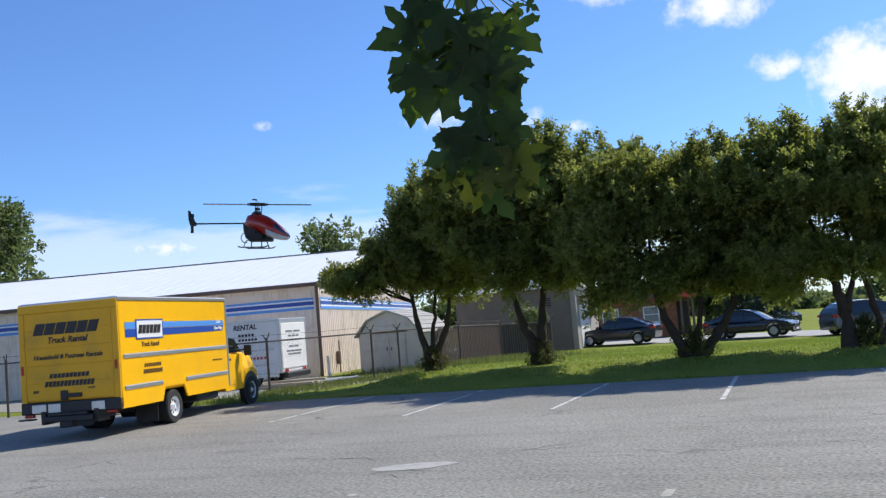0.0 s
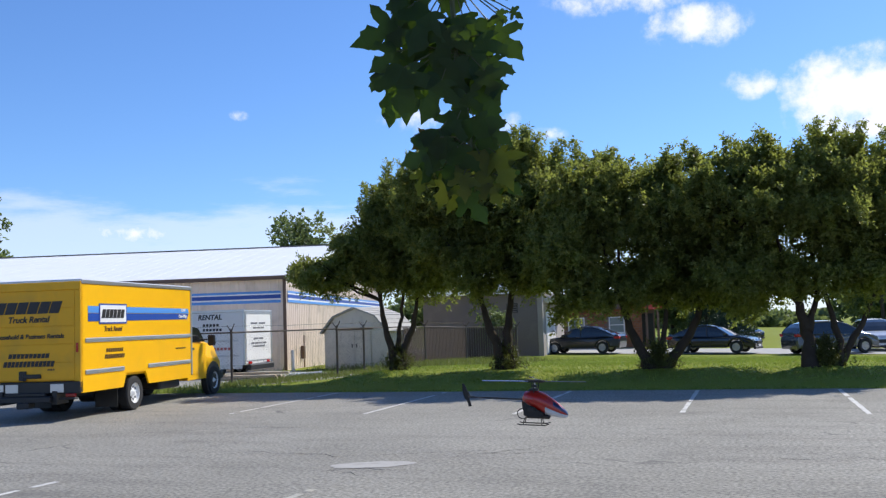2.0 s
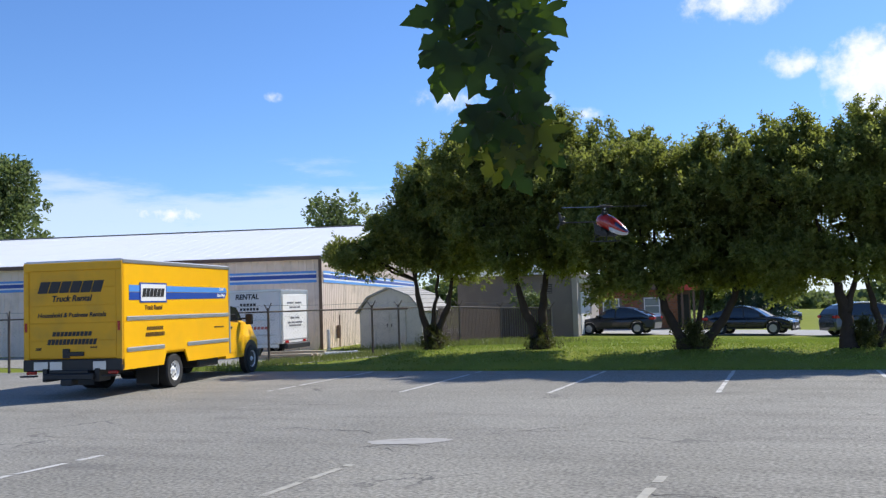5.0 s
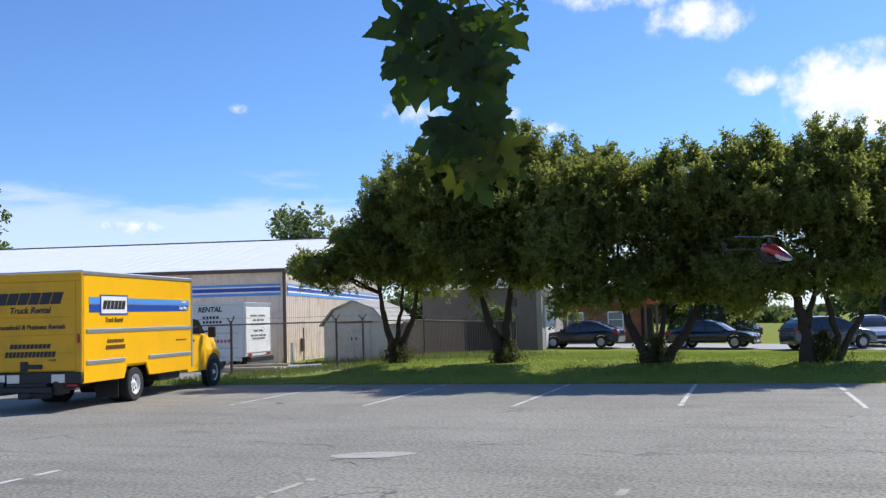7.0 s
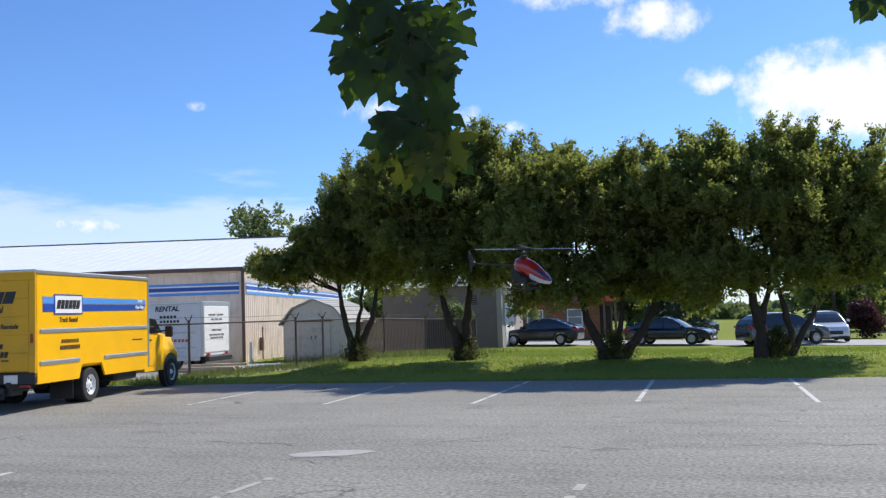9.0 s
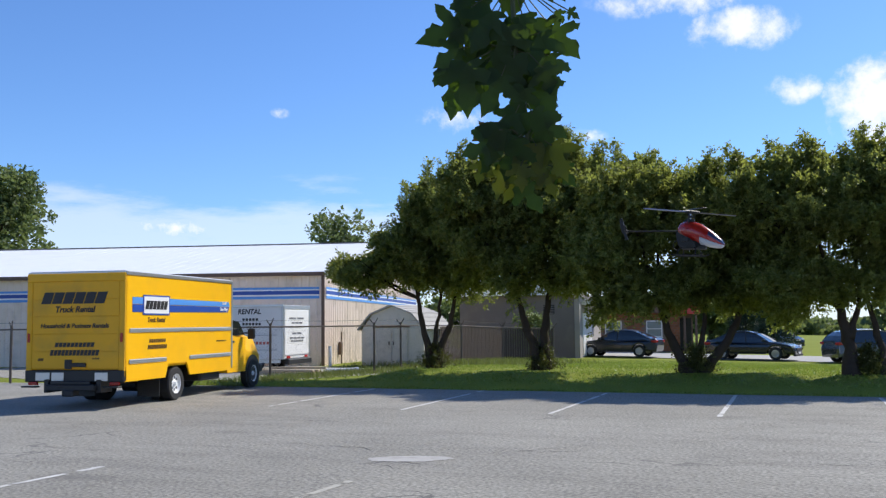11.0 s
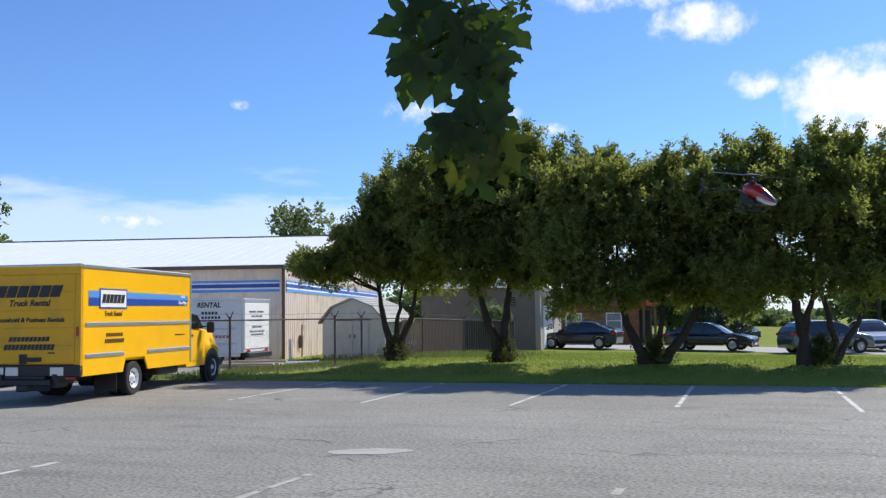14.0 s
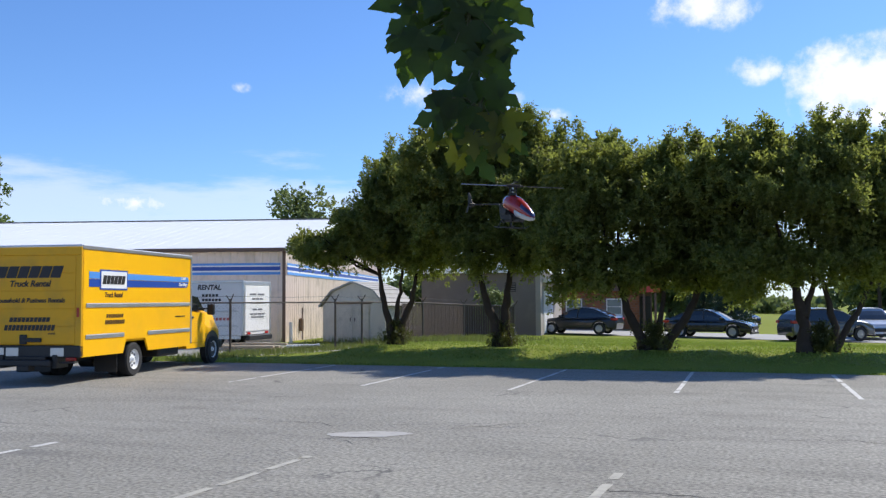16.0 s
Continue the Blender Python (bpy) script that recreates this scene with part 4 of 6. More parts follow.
# ---------------------------------------------------------------- vehicles
def wheel(parent, x, y, r, w, rim_mat, side, name="wheel", spokes=0):
    """A wheel on its axle; side is -1 or 1, the way its face looks along y."""
    n = 28
    prof = [(r * 0.6, -w / 2), (r * 0.93, -w / 2), (r, -w / 2 + 0.03), (r, w / 2 - 0.03), (r * 0.93, w / 2), (r * 0.6, w / 2)]
    bm = bmesh.new()
    rings = [[bm.verts.new((x + q * math.cos(a), y + s, r + q * math.sin(a))) for q, s in prof] for a in (2 * math.pi * k / n for k in range(n))]
    for k in range(n):
        a, b = rings[k], rings[(k + 1) % n]
        for j in range(len(prof) - 1):
            bm.faces.new((a[j], a[j + 1], b[j + 1], b[j]))
    tyre = part(name, bm, "tyre", parent, smooth=False)
    y0 = y + side * (w / 2 - 0.01)
    yi = y0 - side * 0.045
    bm = bmesh.new()
    loft([[(x + q * math.cos(2 * math.pi * k / n), yy, r + q * math.sin(2 * math.pi * k / n)) for k in range(n)] for q, yy in ((r * 0.62, y0), (r * 0.55, y0), (r * 0.5, yi), (r * 0.2, yi), (r * 0.17, y0 - side * 0.02), (0.02, y0 - side * 0.02))], bm=bm, cap=False)
    part("rim", bm, rim_mat, tyre)
    if spokes:
        bm = bmesh.new()
        for k in range(spokes):
            a = 2 * math.pi * k / spokes
            tube([(x + r * 0.12 * math.cos(a), y0 - side * 0.02, r + r * 0.12 * math.sin(a)), (x + r * 0.57 * math.cos(a), y0 - side * 0.01, r + r * 0.57 * math.sin(a))], [0.03, 0.022], 6, bm=bm)
        part("spokes", bm, rim_mat, tyre)
    else:
        for k in range(8):
            a = 2 * math.pi * k / 8
            part("hand_hole", tube([(x + r * 0.36 * math.cos(a), yi - side * 0.01, r + r * 0.36 * math.sin(a)), (x + r * 0.36 * math.cos(a), yi + side * 0.006, r + r * 0.36 * math.sin(a))], 0.028, 8), "black", tyre)
    part("hub", tube([(x, y0 - side * 0.03, r), (x, y0 + side * 0.015, r)], [r * 0.14, r * 0.1], 12), rim_mat, tyre)
    return tyre


def build_box_truck():
    # local x forward, y left, origin on the ground under the rear axle
    t = thing("moving_truck", pose(-9.22, 0.64, 0.0, 0, 0, 99.57), "bright yellow box moving truck with blue stripe parked on asphalt", "truck")
    OV, LN, HW, Z0, Z1, WB = 2.05, 4.65, 1.04, 0.5, 2.6, 4.08
    FX = LN - OV
    # body box: side walls with a cut for the rear wheel
    cut = [(-OV, Z0), (-0.52, Z0), (-0.4, Z0 + 0.27), (0.4, Z0 + 0.27), (0.55, Z0), (FX, Z0), (FX, Z1 - 0.06), (-OV, Z1 - 0.06)]
    body = part("box_body", box(-OV + 0.05, -HW + 0.04, 0.72, FX - 0.02, HW - 0.04, Z1 - 0.07), "yellow", t)
    part("side_panel", prism(cut, -HW, -HW + 0.038, "xz"), "yellow", body)
    part("side_panel", prism(cut, HW - 0.038, HW, "xz"), "yellow", body)
    part("front_panel", box(FX - 0.02, -HW + 0.04, 0.7, FX, HW - 0.04, Z1 - 0.06), "yellow", body)
    part("roof", box(-OV, -HW + 0.01, Z1 - 0.06, FX, HW - 0.01, Z1, 0.02), "alu", body)
    for s in (-1, 1):
        part("roof_rail", box(-OV, s * HW - 0.02, Z1 - 0.09, FX + 0.01, s * HW + 0.02, Z1 - 0.01, 0.012), "alu", body)
        for z, x0, x1 in ((1.42, -OV + 0.12, FX - 0.06), (0.83, -OV + 0.12, -0.5), (0.83, 0.5, FX - 0.06)):
            part("rub_rail", box(x0, s * HW - 0.022 if s < 0 else s * HW, z, x1, s * HW if s < 0 else s * HW + 0.022, z + 0.085, 0.015), "alu", body)
        part("front_post", box(FX - 0.02, s * HW - 0.025, 0.55, FX + 0.03, s * HW + 0.025, Z1 - 0.02, 0.015), "alu", body)
    # rear frame and door
    fr = part("rear_frame", box(-OV - 0.04, -HW, Z1 - 0.2, -OV + 0.05, HW, Z1 - 0.04, 0.012), "yellow_door", body)
    for s in (-1, 1):
        part("rear_post", box(-OV - 0.04, s * HW - (0.12 if s > 0 else 0), 0.6, -OV + 0.05, s * HW + (0.12 if s < 0 else 0), Z1 - 0.2, 0.012), "yellow_door", body)
        part("tail_marker", box(-OV - 0.055, s * (HW - 0.06) - 0.025, 1.25, -OV - 0.04, s * (HW - 0.06) + 0.025, 1.42, 0.005), "lamp_red", body)
    d = part("roll_door", box(-OV - 0.018, -HW + 0.12, 0.74, -OV + 0.02, HW - 0.12, Z1 - 0.2), "yellow_door", t)
    for k in range(5):
        part("door_section", box(-OV - 0.028, -HW + 0.125, 0.75 + k * 0.332, -OV - 0.018, HW - 0.125, 0.75 + (k + 1) * 0.332 - 0.012, 0.004), "yellow_door", d)
    part("latch", box(-OV - 0.07, -0.25, 0.78, -OV - 0.028, 0.12, 0.86, 0.012), "black", d)
    part("latch_plate", box(-OV - 0.06, 0.05, 0.74, -OV - 0.028, 0.2, 0.92, 0.01), "black", d)
    part("rear_sill", box(-OV - 0.06, -HW, 0.5, -OV + 0.06, HW, 0.72, 0.015), "black", body)
    for y0, y1 in ((0.5, 0.8), (0.2, 0.46), (-0.72, -0.45)):
        part("light_panel", box(-OV - 0.075, y0, 0.52, -OV - 0.06, y1, 0.68, 0.006), "alu", body)
    for s in (-1, 1):
        part("tail_lamp", box(-OV - 0.08, s * 0.86 - 0.1, 0.44, -OV - 0.02, s * 0.86 + 0.1, 0.5, 0.01), "lamp_red", body)
    # chassis, bumper, step
    part("chassis", box(-OV + 0.1, -0.45, 0.38, WB + 0.5, 0.45, 0.62, 0.02), "black", t)
    part("axle", tube([(0, -0.9, 0.34), (0, 0.9, 0.34)], 0.07), "black", t)
    part("differential", tube([(0, -0.16, 0.34), (0, 0.16, 0.34)], [0.16, 0.16], 14), "black", t)
    part("bumper", box(-OV - 0.2, -0.52, 0.34, -OV - 0.06, 0.52, 0.46, 0.02), "black", t)
    part("hitch", box(-OV - 0.26, -0.12, 0.24, -OV - 0.02, 0.12, 0.36, 0.02), "black", t)
    for s in (-1, 1):
        part("step", box(-OV - 0.2, s * 0.86 - 0.16, 0.4, -OV - 0.06, s * 0.86 + 0.16, 0.43, 0.01), "black", t)
    part("pull_ramp", box(-OV - 0.16, -0.4, 0.46, -OV - 0.06, 0.42, 0.52, 0.01), "black", t)
    for s in (-1, 1):
        part("mud_flap", box(-0.62, s * 0.72 - 0.24, 0.12, -0.6, s * 0.72 + 0.24, 0.62), "black", t)
        part("bumper_bracket", box(-OV - 0.1, s * 0.55 - 0.05, 0.3, -OV + 0.3, s * 0.55 + 0.05, 0.55, 0.01), "black", t)
    part("fuel_tank", box(1.2, -0.95, 0.32, 2.2, -0.5, 0.6, 0.05, seg=2), "black", t)
    # cab: one shell lofted along x, hood and windscreen
    HC = 0.93

    def ring(x, zb, zt, wb, wt):
        return [(x, -wb, zb), (x, -wb, zb + (zt - zb) * 0.55), (x, -wt, zt - 0.05), (x, -wt + 0.12, zt), (x, wt - 0.12, zt), (x, wt, zt - 0.05), (x, wb, zb + (zt - zb) * 0.55), (x, wb, zb)]

    cab = part("cab", loft([ring(FX + 0.03, 0.42, 1.8, HC, 0.82), ring(FX + 0.42, 0.42, 1.82, HC, 0.8), ring(FX + 0.68, 0.42, 1.7, HC, 0.78), ring(FX + 1.16, 0.42, 1.32, HC, 0.84)]), "yellow", t)
    part("hood", loft([ring(FX + 1.14, 0.4, 1.31, HC, 0.84), ring(FX + 1.4, 0.4, 1.3, HC, 0.83), ring(FX + 1.75, 0.4, 1.22, HC - 0.01, 0.82), ring(FX + 1.98, 0.42, 1.08, HC - 0.04, 0.78), ring(FX + 2.08, 0.45, 0.9, HC - 0.1, 0.72)]), "yellow", cab)
    part("windscreen", prism([(FX + 0.72, 1.69), (FX + 1.12, 1.37), (FX + 1.135, 1.385), (FX + 0.74, 1.71)], -0.7, 0.7, "xz"), "glass", cab)
    for s in (-1, 1):
        w0, w1 = (s * 0.905, s * 0.925)
        part("side_window", prism([(FX + 0.12, 1.3), (FX + 1.02, 1.3), (FX + 0.66, 1.62), (FX + 0.16, 1.68)], min(w0, w1), max(w0, w1), "xz"), "glass", cab)
        y0, y1 = sorted((s * HC, s * (HC + 0.012)))
        dr = part("door", prism([(FX + 0.1, 0.55), (FX + 0.98, 0.55), (FX + 1.04, 1.26), (FX + 0.1, 1.26)], y0, y1, "xz", 0.004), "yellow", t)
        part("door_handle", box(FX + 0.16, min(s * 0.94, s * 0.975), 1.12, FX + 0.33, max(s * 0.94, s * 0.975), 1.17, 0.008), "black", dr)
        part("mirror_arm", tube([(FX + 0.92, s * 0.9, 1.35), (FX + 0.94, s * 1.1, 1.35)], 0.02), "black", cab)
        part("mirror", box(FX + 0.88, s * 1.14 - 0.09, 1.2, FX + 0.98, s * 1.14 + 0.09, 1.46, 0.03, seg=2), "black", cab)
        # flat black disc on the uncut side, standing in for the arch's shaded gap
        part("wheel_arch", prism([(WB + 0.43 * math.cos(a), 0.38 + 0.43 * math.sin(a)) for a in (2 * math.pi * k / 24 for k in range(24))], min(s * (HC - 0.1), s * (HC + 0.006)), max(s * (HC - 0.1), s * (HC + 0.006)), "xz"), "black", cab)
        part("headlamp", box(FX + 1.96, s * 0.66 - 0.12, 0.78, FX + 2.08, s * 0.66 + 0.12, 0.93, 0.02), "lamp_clear", cab)
    part("front_bumper", box(FX + 1.93, -HC, 0.36, FX + 2.14, HC, 0.56, 0.04, seg=2), "black", cab)
    part("grille", box(FX + 2.0, -0.5, 0.62, FX + 2.11, 0.5, 0.9, 0.02), "black", cab)
    for s in (-1, 1):
        wheel(t, 0.0, s * (HW - 0.14), 0.345, 0.23, "rim", s)
        wheel(t, 0.0, s * (HW - 0.4), 0.345, 0.22, "rim", s)
        wheel(t, WB, s * (HC - 0.07), 0.345, 0.22, "rim", s)
    # stripe and marks on both sides
    for s in (-1, 1):
        y = s * (HW + 0.002)

        def at(x, z, off=0.0):
            return Matrix.Translation((x, y + s * off, z)) @ pose(0, 0, 0, 90, 0, 0 if s < 0 else 180)

        def side_box(name, x0, x1, z0, z1, m_, off=0.0, par=body):
            a, b = sorted((y + s * off, y + s * (off + 0.004)))
            return part(name, box(x0, a, z0, x1, b, z1), m_, par)

        ends = (FX - 0.12, FX - 0.26) if s < 0 else (FX - 0.12, FX - 0.26)
        a, b = sorted((y, y + s * 0.004))
        part("light_blue_stripe", prism([(-OV + 0.22, 2.1), (ends[0] - 0.05, 2.08), (ends[0], 2.0), (ends[0], 1.97), (-OV + 0.22, 1.97)], a, b, "xz"), "sky_blue", body)
        part("dark_blue_stripe", prism([(-OV + 0.22, 1.96), (ends[0] - 0.02, 1.96), (ends[0] - 0.1, 1.84), (-OV + 0.22, 1.81)], a, b, "xz"), "blue", body)
        sign = side_box("sign_panel", -OV + 0.6, -OV + 1.66, 1.76, 2.15, "blue", 0.005, t)
        side_box("sign_face", -OV + 0.64, -OV + 1.62, 1.79, 2.12, "white_ink", 0.01, sign)
        bars(6, 0.86, 0.17, "ink", sign, at(-OV + 1.13, 1.955, 0.017), shear=0.3, gap=0.16)
        lettering("Truck Rental", 0.13, "ink_brown", body, at(-OV + 1.13, 1.62, 0.002), shear=0.25)
        lettering("Local", 0.1, "white_ink", body, at(FX - 0.42, 2.02, 0.008), shear=0.25)
        lettering("One-Way", 0.1, "white_ink", body, at(FX - 0.45, 1.875, 0.008), shear=0.25)
        bars(8, 0.66, 0.07, "ink_brown", body, at(-OV + 1.2, 1.25, 0.002), gap=0.25)
        bars(11, 0.76, 0.08, "ink_brown", body, at(-OV + 1.2, 1.13, 0.002), gap=0.25)
        bars(14, 0.5, 0.03, "ink_brown", body, at(FX - 0.55, 1.19, 0.002), gap=0.35)
    # rear door marks

    def rear(yv, z):
        return Matrix.Translation((-OV - 0.031, yv, z)) @ pose(0, 0, 0, 90, 0, -90)

    bars(6, 1.36, 0.22, "ink", d, rear(0.02, 2.09), shear=0.35, gap=0.09)
    lettering("Truck Rental", 0.16, "ink", d, rear(0.02, 1.82), shear=0.25)
    lettering("Household & Business Rentals", 0.118, "ink", d, rear(0.02, 1.52), shear=0.2)
    bars(10, 0.84, 0.085, "ink", d, rear(0.0, 1.2), gap=0.2)
    bars(13, 1.04, 0.105, "ink", d, rear(0.0, 1.05), gap=0.2)
    bars(3, 0.15, 0.03, "ink_brown", d, rear(-0.45, 0.94))
    bars(4, 0.12, 0.05, "ink_brown", d, rear(0.72, 0.92))


def build_white_truck():
    t = thing("box_trailer", pose(-11.96, 11.17, 0.0, 0, 0, 6), "white box truck body with black lettering standing behind fence", "truck")
    # local -x runs along the side, +y is away
    L_, W_, Z0, Z1 = 5.2, 2.1, 0.42, 2.18
    b = part("box_body", box(-L_, 0.0, Z0, 0.0, W_, Z1, 0.02), "white", t)
    part("roof_rail", box(-L_, -0.02, Z1 - 0.06, 0.02, 0.03, Z1 + 0.02, 0.01), "alu", b)
    part("rear_post", box(-0.05, -0.025, Z0, 0.03, 0.07, Z1, 0.01), "alu", b)
    part("rear_post", box(-0.05, W_ - 0.07, Z0, 0.03, W_ + 0.02, Z1, 0.01), "alu", b)
    part("rear_header", box(-0.05, 0.07, Z1 - 0.14, 0.03, W_ - 0.07, Z1, 0.01), "alu", b)
    d = part("rear_door", box(0.0, 0.1, Z0 + 0.12, 0.02, W_ - 0.1, Z1 - 0.14), "white", t)
    for k in range(4):
        part("door_section", box(0.02, 0.11, Z0 + 0.13 + k * 0.37, 0.028, W_ - 0.11, Z0 + 0.485 + k * 0.37, 0.004), "white", d)

    def side(x, z):
        return Matrix.Translation((x, -0.004, z)) @ pose(0, 0, 0, 90, 0, 0)

    def rear(y, z):
        return Matrix.Translation((0.034, y, z)) @ pose(0, 0, 0, 90, 0, 90)

    lettering("RENTAL", 0.23, "ink", b, side(-1.2, 1.9), shear=0.15)
    bars(5, 0.6, 0.08, "ink", b, side(-1.15, 1.72), shear=0, gap=0.3)
    bars(6, 0.7, 0.08, "ink", b, side(-1.1, 1.57), shear=0, gap=0.3)
    bars(7, 0.9, 0.09, "red_ink", b, side(-0.9, 0.95), shear=0.1, gap=0.3)
    for z, w, n_ in ((1.75, 1.25, 2), (1.6, 0.9, 3), (1.47, 1.2, 4), (1.25, 0.8, 2), (1.1, 1.2, 4), (1.0, 1.0, 5)):
        bars(n_, w, 0.055, "ink_soft", d, rear(W_ / 2, z), shear=0, gap=0.2)
    for z in (1.18, 0.7):
        part("rub_rail", box(-L_ + 0.1, -0.025, z, -0.2, 0.0, z + 0.05, 0.008), "alu", b)
    part("side_skirt", box(-L_ + 0.1, 0.02, 0.3, -0.1, 0.06, Z0, 0.005), "alu", b)
    part("underframe", box(-L_ + 0.3, 0.4, 0.28, 0.02, W_ - 0.4, Z0, 0.02), "black", t)
    part("bumper", box(0.02, 0.15, 0.25, 0.16, W_ - 0.15, 0.42, 0.02), "black", t)
    for y in (0.35, W_ - 0.35):
        part("tail_lamp", box(0.03, y - 0.12, 0.44, 0.05, y + 0.12, 0.52, 0.006), "lamp_red", t)
    for x in (-1.1, -3.9):
        wheel(t, x, 0.2, 0.33, 0.2, "rim", -1)
        wheel(t, x, W_ - 0.2, 0.33, 0.2, "rim", 1)
    cab = part("cab", box(-L_ - 1.5, 0.1, 0.35, -L_ - 0.05, W_ - 0.1, 1.75, 0.12, seg=2), "white", t)
    part("side_window", box(-L_ - 1.2, 0.085, 1.1, -L_ - 0.4, 0.1, 1.6, 0.005), "glass", cab)


def build_car(name, m, paint, label, kind="sedan", group="parked cars"):
    """Local x forward, origin on the ground between the axles."""
    c = thing(name, m, label, "car", group)
    LN, HW, WB, R = (4.6, 0.89, 2.7, 0.325) if kind == "sedan" else (4.45, 0.9, 2.66, 0.34)
    f, r = LN / 2, -LN / 2
    ax, bx = WB / 2, -WB / 2
    belt = 0.9 if kind == "sedan" else 1.02

    def arch(x):
        return [(x + (R + 0.05) * math.cos(a), R + (R + 0.05) * math.sin(a)) for a in (math.pi - math.pi * k / 8 for k in range(9))]

    low = 0.2
    rear_arch, front_arch = arch(bx), arch(ax)
    if kind == "sedan":
        topline = [(f, 0.48), (f - 0.03, 0.6), (f - 0.12, 0.69), (f - 0.4, 0.78), (f - 0.8, 0.86), (f - 1.2, belt + 0.01), (0.2, belt + 0.0), (-0.8, belt + 0.03), (r + 0.9, belt + 0.06), (r + 0.4, belt + 0.09), (r + 0.12, belt + 0.1), (r + 0.03, belt), (r, 0.62), (r + 0.03, 0.42)]
        crest = [(f - 1.25, belt), (f - 1.6, 1.13), (f - 1.95, 1.32), (f - 2.3, 1.42), (-0.25, 1.455), (-0.7, 1.44), (r + 1.2, 1.36), (r + 0.85, 1.22), (r + 0.5, 1.06), (r + 0.3, belt + 0.06)]
    else:
        topline = [(f, 0.52), (f - 0.03, 0.68), (f - 0.14, 0.8), (f - 0.4, 0.9), (f - 0.8, 0.98), (f - 1.05, belt), (0.0, belt + 0.02), (-1.0, belt + 0.05), (r + 0.3, belt + 0.07), (r + 0.06, belt + 0.02), (r, 0.7), (r + 0.03, 0.45)]
        crest = [(f - 1.0, belt), (f - 1.3, 1.24), (f - 1.65, 1.45), (f - 2.0, 1.56), (-0.2, 1.6), (-0.8, 1.6), (r + 1.0, 1.56), (r + 0.55, 1.48), (r + 0.28, 1.3), (r + 0.14, belt + 0.05)]
    prof = [(r + 0.06, low + 0.08)] + [(x, max(z, low)) for x, z in rear_arch] + [(x, max(z, low)) for x, z in front_arch] + [(f - 0.05, low + 0.05)] + topline
    bm = prism(prof, -HW, HW, "xz", 0.08, seg=3)
    for v in bm.verts:
        end = abs(v.co.x) / f
        v.co.y *= (1 - 0.13 * max(0.0, (v.co.z - 0.6) / 0.45) ** 2) * (1 - 0.16 * end ** 5)
    body = part("body", bm, paint, c)
    b0, b1 = crest[-1][0], crest[0][0]

    def half_width(z):
        q = max(0.0, (z - belt) / (1.5 - belt))
        return HW - 0.09 - 0.2 * q ** 1.2

    def section(x, z, out=0.0):
        z0 = min(belt - 0.03, z - 0.02)
        zs = [z0, z0 + (z - z0) * 0.5, z - (z - z0) * 0.12]
        left = [(x, -half_width(q) - out, q) for q in zs] + [(x, -half_width(z) * 0.8, z + out)]
        return left + [(x, 0, z + 0.015 + out)] + [(x, -y, q) for x, y, q in left[::-1]]

    part("window_glass", loft([section(x, z) for x, z in crest]), "glass", c)
    mid = [(x, z) for x, z in crest if z > crest[4][1] - 0.15]
    shell = []
    for x, z in mid:
        w = half_width(z)
        shell.append([(x, -w - 0.012, z - 0.075), (x, -w * 0.82, z + 0.012), (x, 0, z + 0.03), (x, w * 0.82, z + 0.012), (x, w + 0.012, z - 0.075), (x, 0, z - 0.01)])
    part("roof", loft(shell), paint, body)
    for s in (-1, 1):
        part("pillar", tube([(x, s * (half_width(z) * 0.97), z - 0.035) for x, z in crest], 0.032, 6), paint, body)
        xb = -0.12
        part("pillar", tube([(xb, s * (half_width(belt) + 0.003), belt - 0.02), (xb - 0.03, s * (half_width(1.25) + 0.003), 1.25), (xb - 0.06, s * half_width(1.42), 1.43)], 0.028, 6), "black", body)
        part("door_mirror", box(b1 - 0.32, s * (HW + 0.07) - 0.08, belt + 0.02, b1 - 0.18, s * (HW + 0.07) + 0.08, belt + 0.15, 0.03, seg=2), paint, body)
        part("headlamp", box(f - 0.42, s * (HW - 0.25) - 0.14, 0.6, f - 0.06, s * (HW - 0.25) + 0.135, 0.72, 0.04, seg=2), "lamp_clear", body)
        part("tail_lamp", box(r + 0.0, s * (HW - 0.23) - 0.14, belt - 0.14, r + 0.34, s * (HW - 0.23) + 0.125, belt + 0.0, 0.03), "lamp_red", body)
        part("sill_strip", box(bx + 0.45, s * HW - 0.012, 0.3, ax - 0.45, s * HW + 0.012, 0.36, 0.008), "black", body)
        for xh in (-0.75, 0.2):
            part("door_handle", box(xh, s * HW - 0.01, belt - 0.14, xh + 0.18, s * HW + 0.02, belt - 0.1, 0.008), paint, body)
        for xd in (-0.95, 0.05, 1.05):
            part("door_seam", box(xd - 0.006, s * HW - 0.01, 0.34, xd + 0.006, s * HW + 0.002, belt - 0.08), "black", body)
        for x in (ax, bx):
            wheel(c, x, s * (HW - 0.1), R, 0.2, "alloy", s, spokes=10)
    part("grille", box(f - 0.06, -0.45, 0.42, f + 0.012, 0.45, 0.6, 0.01), "black", body)
    bars(5, 0.42, 0.1, "white_ink", body, Matrix.Translation((f + 0.015, 0, 0.36)) @ pose(0, 0, 0, 90, 0, 90), shear=0, gap=0.05, name="number_plate")
    part("lower_bumper", box(f - 0.12, -HW + 0.15, 0.2, f + 0.01, HW - 0.15, 0.32, 0.02), "black", body)
    return c


